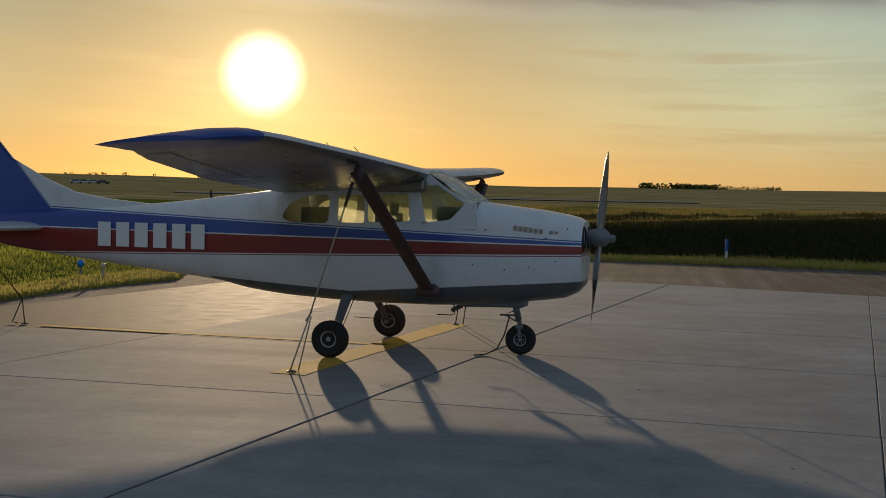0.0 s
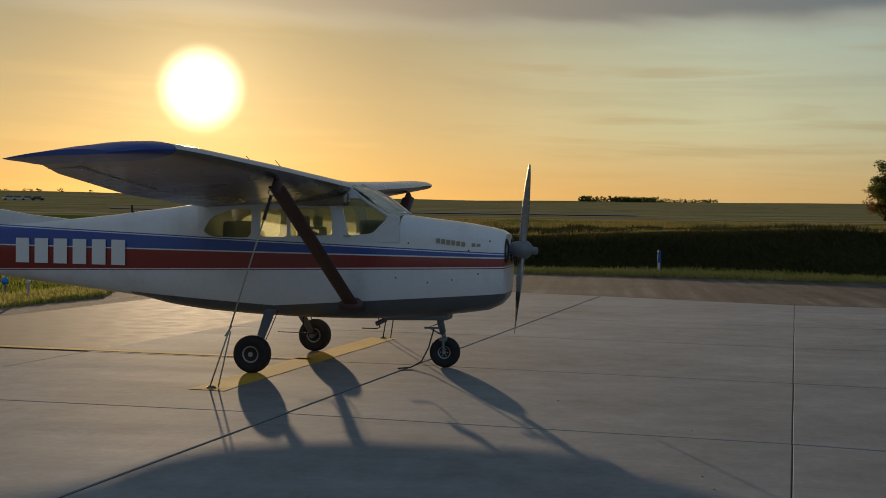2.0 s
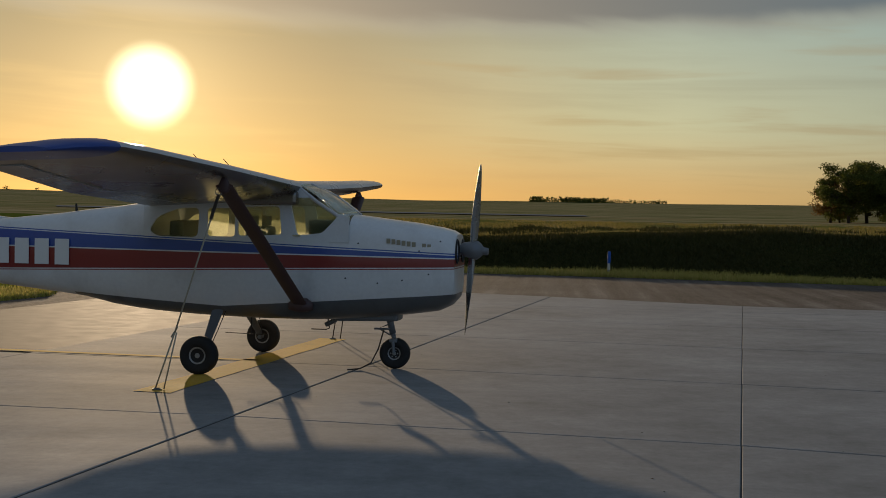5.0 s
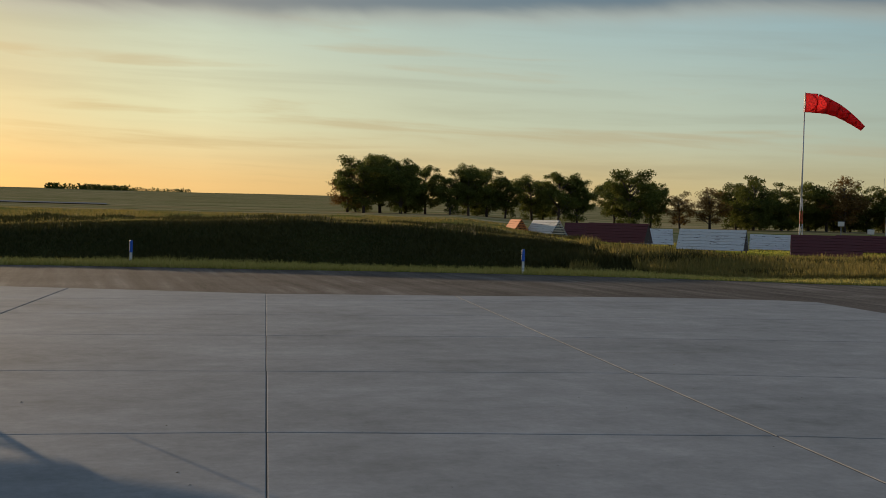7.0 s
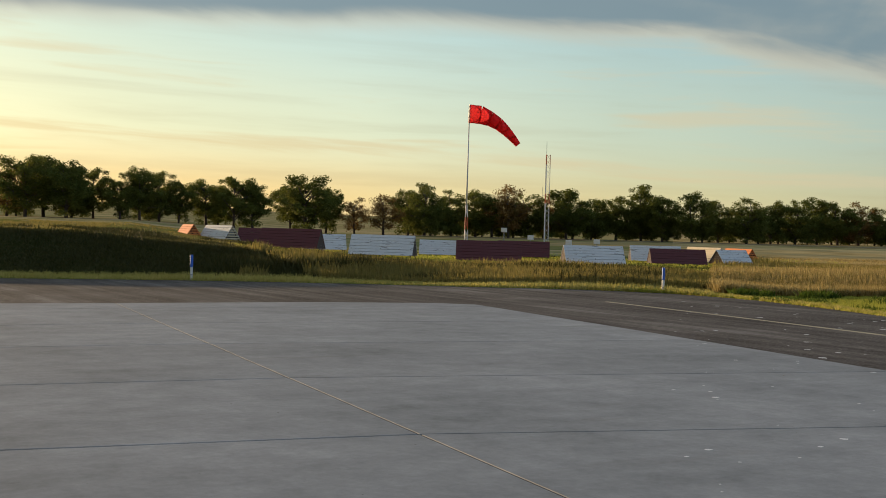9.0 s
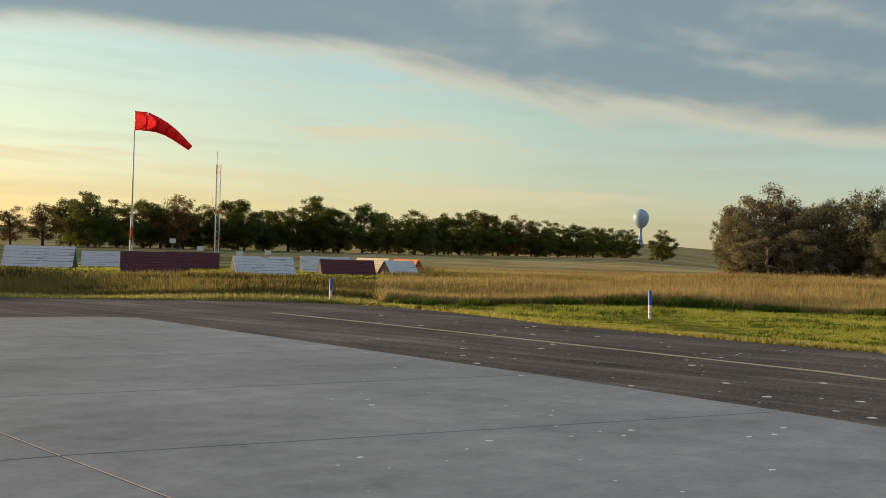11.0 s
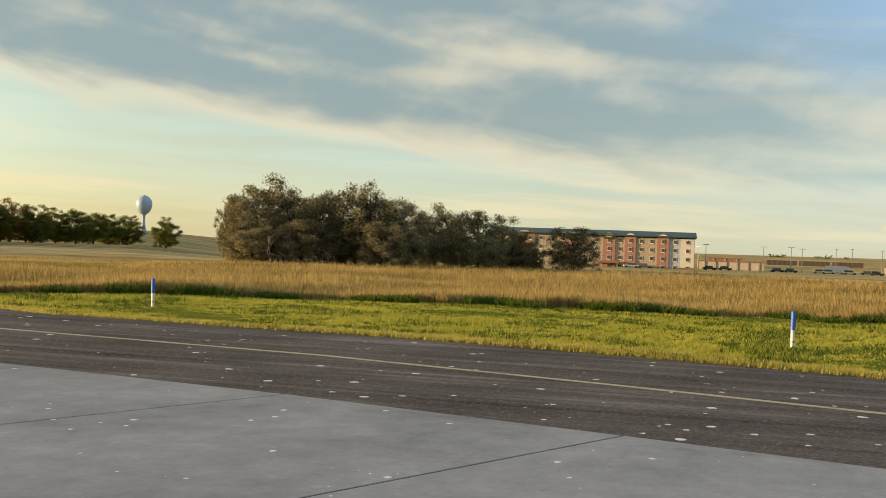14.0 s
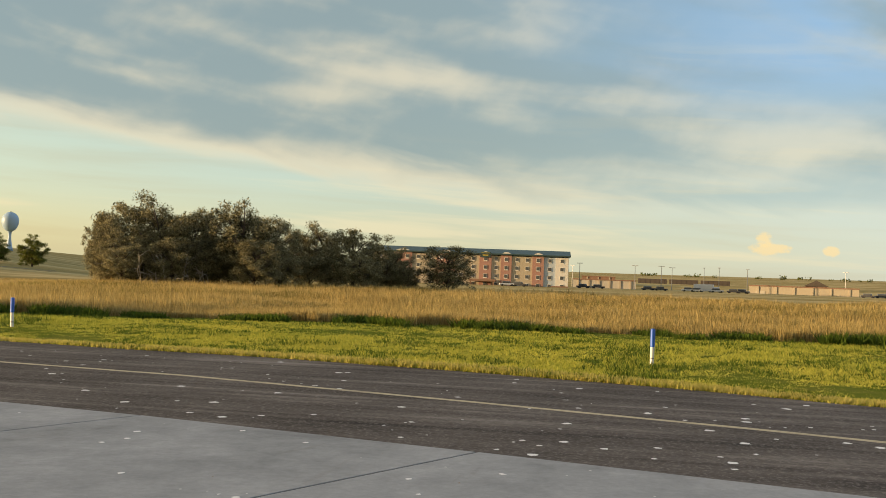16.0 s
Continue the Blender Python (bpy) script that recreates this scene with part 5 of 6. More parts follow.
def build_grass():
    blades("mown_grass", scatter(58000, 42, 104, lambda a: edge(a) + 0.02, lambda a: max(edge(a) + 1.2, tall_from(a) + 1.0), 0.11, 0.12, 1, power=1.35, keep=lambda a, r, p: noise.noise(Vector((p.x * 1.5, p.y * 1.5, 4))) > -0.30), M["blade_green"], "bright green mown grass verge beside the taxiway", "grass", 0.8, 5, 0.022)
    blades("mown_tufts", scatter(3200, 42, 104, lambda a: edge(a) + 0.1, lambda a: max(edge(a) + 1.2, tall_from(a) + 0.5), 0.20, 0.16, 31, power=1.2, keep=lambda a, r, p: noise.noise(Vector((p.x * 0.5, p.y * 0.5, 9))) > 0.05), M["weed"], "coarser dark green tufts in the mown verge", "grass", 0.7, 7, 0.022)
    blades("dry_verge", scatter(7000, 44, 104, lambda a: edge(a) - 0.03, lambda a: edge(a) + 0.7, 0.17, 0.10, 32), M["blade_verge"], "dry yellowed grass along the asphalt edge", "grass", 0.6, 4, 0.018)
    blades("verge_grass", scatter(19000, -34, 46, lambda a: edge(a) - 0.05, lambda a: edge(a) + 2.2, 0.22, 0.10, 2), M["blade_verge"], "fringe of half dry grass along the asphalt, sunlight put into its pale tone", "grass", 0.5, 4, 0.020)
    blades("island_grass", scatter(16000, -45, -21.5, lambda a: edge(a) + 0.1, lambda a: edge(a) + 22, 0.16, 0.14, 3, power=1.5), M["blade_green"], "green grass verge behind the parked aircraft", "grass", 0.6, 4, 0.022)
    blades("berm_grass", scatter(36000, -22, 36, lambda a: edge(a) + 1.8, lambda a: edge(a) + 11, 0.20, 0.24, 4, keep=lambda a, r, p: noise.noise(Vector((p.x * 0.6, p.y * 0.6, 2))) * 0.9 > (a - 28) / 7), M["blade_berm"], "rough grass on the low embankment, toned dark for its shaded face", "grass", 1.1, 4, 0.034)
    blades("crest_grass", scatter(26000, -22, 30, lambda a: edge(a) + 10.0, 105, 0.19, 0.35, 12, power=1.6), M["blade_mixed"], "hummocky grass on top of the embankment, kept paler for the sunlight there", "grass", 1.1, 4, 0.042)
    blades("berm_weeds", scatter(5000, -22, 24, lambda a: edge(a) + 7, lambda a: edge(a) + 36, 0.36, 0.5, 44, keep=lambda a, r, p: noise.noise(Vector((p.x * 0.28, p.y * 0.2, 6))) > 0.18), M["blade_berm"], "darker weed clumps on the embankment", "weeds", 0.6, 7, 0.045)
    blades("rough_grass", scatter(26000, 19, 55, lambda a: edge(a) + 1.8 if a < 44 else max(edge(a) + 1.8, tall_from(a)), lambda a: max(edge(a), 40) + 15, 0.46, 0.22, 5, power=1.2, keep=lambda a, r, p: noise.noise(Vector((p.x * 0.6, p.y * 0.6, 2))) * 0.9 < (a - 26) / 6), M["blade_mixed"], "tall half dry grass before the timber markers", "grass", 0.35, 5, 0.022)
    blades("lawn_grass", scatter(15000, 22, 52, lambda a: edge(a) + 14, 100, 0.14, 0.3, 6), M["blade_green"], "short green grass round the timber markers", "grass", 0.6, 4, 0.04)
    blades("golden_grass", scatter(60000, 46, 106, tall_from, lambda a: interp(a, [(46, 60), (57, 66), (63, 98), (106, 98)]), 0.62, 0.25, 7, power=1.7), M["blade_gold"], "tall dry golden meadow grass", "grass", 0.35, 6, 0.015)
    blades("green_meadow_grass", scatter(36000, 46, 106, lambda a: tall_from(a) + 1, 95, 0.45, 0.3, 8, keep=lambda a, r, p: noise.noise(Vector((p.x * 0.09, p.y * 0.05, 4))) > -0.03), M["blade_mixed"], "greener tufts among the dry meadow grass", "grass", 0.3, 5, 0.024)
    blades("stubble_grass", scatter(15000, 46, 64, 58, 108, 0.14, 0.3, 51), M["blade_gold"], "short mown straw-coloured grass behind the tall meadow", "grass", 0.6, 5, 0.04)
    blades("marker_weeds", scatter(3400, 22, 46, lambda a: edge(a) + 2.2, lambda a: edge(a) + 13, 0.5, 0.4, 45, keep=lambda a, r, p: noise.noise(Vector((p.x * 0.22, p.y * 0.3, 16))) > 0.12), M["blade_berm"], "dark weed clumps in the rough grass before the markers", "weeds", 0.6, 7, 0.035)
    blades("weeds", scatter(5500, 47, 106, lambda a: tall_from(a) - 1.0, lambda a: tall_from(a) + 0.8, 0.38, 0.25, 9, keep=lambda a, r, p: noise.noise(Vector((a * 0.35, 0, 0))) > -0.02), M["weed"], "dark green weeds along the meadow's edge", "weeds", 0.7, 6, 0.05)


build_grass()


# ---- trees ----
def tree_meshes(seed, height, spread, leaves, leaf, trunk_share=0.16, gaps=0.5, lobes=11, size=0.0125, upright=0.0, fill=40, low=0.46, skirt=0):
    """Wood and crown of one broadleaf tree: a tapered trunk, branching limbs, and leaves in uneven clumps along them."""
    rnd = random.Random(seed)
    bm = bmesh.new()
    lean = Vector((rnd.uniform(-0.1, 0.1), rnd.uniform(-0.1, 0.1), 1))
    tr = height * 0.020
    top = lean * height * 0.74
    tube(bm, [(0, 0, -0.3), lean * height * 0.2, lean * height * 0.45 + Vector((rnd.uniform(-0.2, 0.2), rnd.uniform(-0.2, 0.2), 0)), top], [tr * 1.25, tr, tr * 0.65, tr * 0.18], 7)
    centres = []
    for i in range(lobes):
        t = trunk_share + (0.70 - trunk_share) * (i + rnd.random()) / lobes
        a = i * 2.4 + rnd.uniform(-0.5, 0.5)
        # the crown is widest at mid height
        wide = 0.62 + 0.45 * math.sin(math.pi * min(1.0, t / 0.75))
        reach = spread * rnd.uniform(0.55, 1.05) * wide
        base = lean * height * t * 0.85
        end = base + Vector((math.cos(a) * reach, math.sin(a) * reach, height * rnd.uniform(0.06, 0.22) + upright * height * rnd.random()))
        midp = base.lerp(end, 0.5) + Vector((0, 0, height * 0.03))
        tube(bm, [base, midp, end], [tr * 0.5, tr * 0.3, tr * 0.1], 5)
        centres.append((end, height * rnd.uniform(0.06, 0.11)))
        for _ in range(3):
            b = base.lerp(end, rnd.uniform(0.35, 0.95)) + Vector((rnd.uniform(-1, 1), rnd.uniform(-1, 1), rnd.uniform(-0.5, 1.1))) * height * 0.085
            tube(bm, [base.lerp(end, 0.5), b], [tr * 0.2, tr * 0.06], 4, False)
            centres.append((b, height * rnd.uniform(0.045, 0.095)))
    for _ in range(6):
        b = top + Vector((rnd.uniform(-0.5, 0.5) * spread, rnd.uniform(-0.5, 0.5) * spread, height * rnd.uniform(0.0, 0.2)))
        tube(bm, [top * 0.9, b], [tr * 0.3, tr * 0.06], 4, False)
        centres.append((b, height * rnd.uniform(0.05, 0.09)))
    for _ in range(fill):
        d = Vector((rnd.gauss(0, 1), rnd.gauss(0, 1), rnd.gauss(0, 1))).normalized() * rnd.random() ** 0.4
        b = Vector((d.x * spread * 0.95, d.y * spread * 0.95, height * (low + 0.42 * d.z))) + lean * 0.1
        centres.append((b, height * rnd.uniform(0.05, 0.10)))
    for _ in range(skirt):
        # foliage down to the ground
        a, q = rnd.uniform(0, 6.3), rnd.random() ** 0.5
        centres.append((Vector((math.cos(a) * spread * q, math.sin(a) * spread * q, height * rnd.uniform(0.06, 0.42))), height * rnd.uniform(0.05, 0.09)))
    wood = finish(bm, "trunk", M["bark"], True)
    rng = np.random.default_rng(seed)
    weights = np.array([c[1] ** 2 for c in centres])
    pick = rng.choice(len(centres), leaves, p=weights / weights.sum())
    c = np.array([tuple(x[0]) for x in centres])[pick]
    r = np.array([x[1] for x in centres])[pick]
    d = rng.normal(size=(leaves, 3))
    d /= np.linalg.norm(d, axis=1)[:, None]
    d[:, 2] *= 0.8
    pos = c + d * (r * (0.15 + 1.05 * rng.uniform(0, 1, leaves) ** gaps))[:, None]
    pos[:, 2] = np.maximum(pos[:, 2], height * 0.012)
    u = rng.normal(size=(leaves, 3))
    u /= np.linalg.norm(u, axis=1)[:, None]
    v = np.cross(u, rng.normal(size=(leaves, 3)))
    v /= np.linalg.norm(v, axis=1)[:, None]
    s = (height * size * rng.uniform(0.6, 1.5, leaves))[:, None]
    quad = np.stack([pos - u * s, pos - v * s * 0.55, pos + u * s, pos + v * s * 0.55], 1).reshape(-1, 3)
    me = bpy.data.meshes.new("crown")
    me.vertices.add(leaves * 4)
    me.vertices.foreach_set("co", quad.ravel())
    me.loops.add(leaves * 4)
    me.loops.foreach_set("vertex_index", np.arange(leaves * 4, dtype=np.int32))
    me.polygons.add(leaves)
    me.polygons.foreach_set("loop_start", np.arange(0, leaves * 4, 4, dtype=np.int32))
    me.polygons.foreach_set("loop_total", np.full(leaves, 4, dtype=np.int32))
    me.materials.append(leaf)
    me.update()
    me.validate()
    return wood, me


def plant(name, meshes, az, r, height_scale, turn, label, category, group, squash=1.0):
    top = new(name, None)
    z = ground_z(az, r)
    p = at(az, r)
    top.matrix_basis = pose(p.x, p.y, z, 0, 0, turn)
    tagged(top, label, category, group)
    for nm, me in zip(("trunk", "crown"), meshes):
        ob = shared(nm, me, top, Matrix.Diagonal((height_scale * squash, height_scale * squash, height_scale, 1)))
    return top


TREES = [(12.5, 2.35), (13.3, 2.85), (14.1, 3.05), (15.1, 2.85), (16.3, 2.45), (17.5, 2.0), (18.4, 2.65), (19.3, 2.4), (20.2, 1.9), (21.5, 2.2), (22.8, 2.25), (23.7, 2.1), (25.5, 2.15), (26.2, 2.45), (27.2, 2.0), (28.6, 1.55),
         (30.0, 1.8), (31.2, 2.0), (32.0, 2.25), (33.3, 1.95), (34.5, 1.95), (35.3, 1.9), (36.1, 2.45), (37.1, 1.9), (38.0, 1.9), (38.9, 2.1), (40.1, 1.8), (41.3, 1.9), (42.5, 2.45), (43.5, 1.95), (44.9, 2.1), (46.1, 1.85), (47.4, 1.95), (48.5, 1.85),
         (49.6, 1.85), (50.6, 1.95), (51.5, 1.9), (52.4, 1.9), (53.4, 1.6), (54.4, 1.5), (55.3, 1.42), (56.1, 1.4), (56.8, 1.34), (57.6, 1.30), (59.4, 1.28)]


def build_trees():
    kinds = [tree_meshes(20 + i, 9.0, sp, n, M["leaf"], 0.06, g, lb, upright=0.10, skirt=26) for i, (sp, n, g, lb) in enumerate(((3.2, 18000, 0.7, 13), (3.6, 20000, 0.6, 15), (2.8, 16000, 0.7, 12), (3.3, 18000, 0.6, 14), (3.0, 15000, 0.8, 11)))]
    autumn = [tree_meshes(40 + i, 9.0, 2.8, 6500, M["leaf_autumn"], 0.08, 0.8, 12) for i in range(2)]
    airy = [tree_meshes(80 + i, 9.0, sp, n, M["leaf"], 0.12, 0.75, 14, upright=0.14, fill=38, low=0.54, skirt=7) for i, (sp, n) in enumerate(((3.2, 17000), (3.6, 19000), (2.9, 16000)))]
    rnd = random.Random(11)
    for i, (az, el) in enumerate(TREES):
        r = interp(az, [(12, 148), (24, 150), (26, 158), (36, 172), (48, 185), (57, 215), (60, 235)]) + rnd.uniform(-5, 5)
        z = ground_z(az, r)
        h = 1.89 + r * math.tan(radians(el)) - z
        turning = i in (0, 15, 16, 22, 24, 37)
        m = autumn[i % 2] if turning else airy[i % 3] if (az < 29 or (i % 4 == 1 and az < 54)) else kinds[i % 5]
        label = "tree with thin foliage turning yellow-brown in the windbreak" if turning else "dark green cottonwood tree in the windbreak"
        plant("tree", m, az, r, h / 9.0 * (1.07 if az > 29 else 1.06), rnd.uniform(0, 360), label, "tree", "windbreak trees", rnd.uniform(0.95, 1.2) * (1.3 if az > 57.3 else 1.12))
        # a lower second row closes the foot of the windbreak
        if 30 < az < 57.2 or (12 < az < 24 and i % 3 == 0):
            plant("young_tree", kinds[(i + 2) % 5], az + rnd.uniform(0.2, 0.7), r + 6, h / 9.0 * rnd.uniform(0.5, 0.72), rnd.uniform(0, 360), "low dark green tree at the windbreak's foot", "tree", "windbreak trees", 1.6)


build_trees()

BUSHES = [(62.4, 2.2, 0.6), (63.0, 2.8, 0.75), (63.8, 3.6, 1.0), (65.3, 3.42, 1.1), (66.7, 3.0, 1.1), (68.0, 3.35, 1.0), (69.2, 3.5, 1.0), (70.4, 2.9, 1.1), (71.8, 2.55, 1.1), (73.1, 2.45, 1.1), (74.4, 2.45, 1.1), (75.6, 2.0, 1.1), (76.6, 1.5, 1.0), (79.05, 1.75, 1.5)]


def build_bushes():
    kinds = [tree_meshes(60 + i, 6.5, 2.3, 21000, M["leaf_olive"], 0.02, 0.9, 18, 0.0100, 0.30, 34, 0.40, 22) for i in range(3)]
    rnd = random.Random(17)
    for i, (az, el, sq) in enumerate(BUSHES):
        r = 97 + rnd.uniform(-3, 3) + (4 if az > 70 else 0)
        z = ground_z(az, r)
        h = 1.89 + r * math.tan(radians(el)) - z
        b = plant("olive_shrub", kinds[i % 3], az, r, h / 6.5 * 0.97, rnd.uniform(0, 360), "large silvery grey-green shrub in the meadow thicket" if az < 77 else "rounded silvery shrub standing apart in the meadow", "shrub", "meadow thicket", sq * 1.08)
        if az < 77:
            plant("low_shrub", kinds[(i + 1) % 3], az + 0.5, r - 2.5, h / 6.5 * 0.55, rnd.uniform(0, 360), "low silvery shrub at the thicket's edge", "shrub", "meadow thicket", 1.5)
    # bare grey stems at the sunny end
    bm = bmesh.new()
    for k in range(34):
        a = rnd.uniform(63.4, 67.6)
        p = at(a, 93.2 + rnd.uniform(-0.8, 1.0))
        p.z = ground_z(a, 92.0) - 0.1
        q = p + Vector((rnd.uniform(-2.6, 2.6), rnd.uniform(-1.2, 1.2), rnd.uniform(0.5, 2.6)))
        mid = p.lerp(q, 0.5) + Vector((rnd.uniform(-0.4, 0.4), rnd.uniform(-0.3, 0.3), 0.35))
        tube(bm, [p, mid, q], [0.04, 0.028, 0.012], 4)
        for _ in range(2):
            tube(bm, [mid.lerp(q, rnd.random()), q + Vector((rnd.uniform(-0.9, 0.9), rnd.uniform(-0.5, 0.5), rnd.uniform(-0.4, 0.5)))], [0.024, 0.008], 4)
    tagged(part("bare_branches", bm, M["deadwood"]), "tangle of bare pale branches in the thicket", "branches", kind="stuff")


build_bushes()


def build_far_woods():
    """Tiny tree belts on the skyline."""
    rng = random.Random(23)
    verts, faces = [], []
    for az0, az1, r, n, h in ((-1.6, 2.3, 1480, 46, 6.5), (2.4, 5.2, 1490, 22, 4.5), (-29, -14, 1480, 26, 4.0), (88, 99, 1300, 22, 3.6)):
        for _ in range(n):
            az = rng.uniform(az0, az1)
            c = at(az, r + rng.uniform(-10, 10))
            z = ground_z(az, r) - 0.5
            s = h * rng.uniform(0.6, 1.1)
            for _ in range(26):
                q = c + Vector((rng.uniform(-1, 1) * s * 0.9, rng.uniform(-1, 1) * s * 0.9, 0))
                q.z = z + s * rng.uniform(0.0, 1.0)
                k = len(verts)
                for _ in range(4):
                    verts.append((q.x + rng.uniform(-1, 1) * s * 0.3, q.y + rng.uniform(-1, 1) * s * 0.3, q.z + rng.uniform(-1, 1) * s * 0.3))
                faces += [(k, k + 1, k + 2), (k, k + 2, k + 3), (k, k + 1, k + 3)]
    ob = new("far_woods", raw_mesh("far_woods", verts, faces, [M["leaf"]]))
    tagged(ob, "dark tree belts on the distant skyline", "woods", kind="stuff")


build_far_woods()


# ---- airfield fittings ----
def build_tent(width, mat, endmat, name_label, share=1.0):
    """An A-shaped timber marker: two slopes of horizontal boards on end frames."""
    top = new("timber_marker", None)
    h, half = 1.12, 0.75
    n = 7
    slope = math.hypot(h, half)
    ang = math.degrees(math.atan2(h, half))
    bm = bmesh.new()
    bh = slope / n
    box(bm, -width / 2, width / 2, 0.006, bh - 0.012, -0.012, 0.012, 0.003)
    me = finish(bm, "board", mat)
    for s in (1, -1):
        for k in range(n):
            f = (k + 0.0) / n
            m = Matrix.Translation((0, -s * half * (1 - f), h * f + 0.03)) @ Matrix.Rotation(0 if s > 0 else math.pi, 4, "Z") @ Matrix.Rotation(radians(ang), 4, "X")
            shared("board", me, top, m @ Matrix.Rotation(radians(random.Random(k * 7 + int(width * 10)).uniform(-0.3, 0.3)), 4, "Z"))
    for x in (-width / 2 + 0.12, 0, width / 2 - 0.12):
        for s in (1, -1):
            bm = tube(bmesh.new(), [(x, s * (half - 0.08), -0.1), (x, 0, h - 0.10)], 0.04, 4)
            part("rafter", bm, M["darkboard"], top)
        part("tie_beam", tube(bmesh.new(), [(x, -half * 0.72, 0.36), (x, half * 0.72, 0.36)], 0.04, 4), M["darkboard"], top)
    # inset boarding in the end triangles
    for s in (1, -1):
        for k in range(6):
            z0 = h * k / 6.5
            z1 = z0 + h / 6.5 * share - 0.008
            w0, w1 = (half * (1 - z / h) * 0.97 for z in (z0, z1))
            bm = bmesh.new()
            x0 = s * (width / 2 - 0.035)
            ring = [[bm.verts.new((x0 + d, y, z + 0.03)) for y, z in ((-w0, z0), (w0, z0), (w1, z1), (-w1, z1))] for d in (-0.012, 0.012)]
            bm.faces.new(ring[0])
            bm.faces.new(ring[1][::-1])
            for q in range(4):
                bm.faces.new((ring[0][q], ring[1][q], ring[1][(q + 1) % 4], ring[0][(q + 1) % 4]))
            bmesh.ops.recalc_face_normals(bm, faces=bm.faces)
            part("end_board", bm, endmat, top)
    tagged(top, name_label, "timber marker", "segmented circle markers")
    return top


def place_tents():
    kinds = {
        "white": build_tent(3.66, M["whiteboard"], M["darkboard"], "A-shaped airfield marker of peeling white boards in grass"),
        "red": build_tent(3.66, M["redboard"], M["darkboard"], "A-shaped airfield marker of faded maroon boards in grass"),
        "orange": build_tent(3.66, M["orangeboard"], M["orangeboard"], "A-shaped airfield marker of faded orange boards in grass", 0.6),
        "slatted": build_tent(3.66, M["whiteboard"], M["creamboard"], "A-shaped white board marker with open slatted ends in grass", 0.5),
        "cream": build_tent(3.66, M["creamboard"], M["creamboard"], "A-shaped airfield marker of cream boards in grass"),
    }
    # kind, bearing, distance, turn of the ridge from square-on, base elevation
    rows = [("orange", 20.7, 86, -78, -0.74), ("slatted", 22.15, 84, -60, -0.76), ("red", 24.3, 84, -8, -0.85), ("red", 25.6, 68, -22, -1.0), ("white", 27.0, 86, 6, -1.02), ("white", 30.05, 66, -13, -1.22), ("white", 33.0, 88, -2, -1.15), ("red", 35.2, 66, 3, -1.36),
            ("red", 36.9, 84, 0, -1.12), ("white", 40.25, 70, 18, -1.40), ("white", 43.2, 86, 10, -1.15), ("red", 44.25, 77, 16, -1.36), ("cream", 45.5, 90, -48, -1.12), ("white", 46.75, 82, 58, -1.28), ("orange", 47.1, 92, -58, -1.12)]
    used = set()
    for kind, az, r, turn, el in rows:
        p = at(az, r)
        z = 1.89 + r * math.tan(radians(el)) - 0.02
        m = pose(p.x, p.y, z, 0, 0, -az + turn)
        if kind in used:
            copy_thing(kinds[kind], m)
        else:
            kinds[kind].matrix_basis = m
            used.add(kind)


place_tents()

SOCK = []


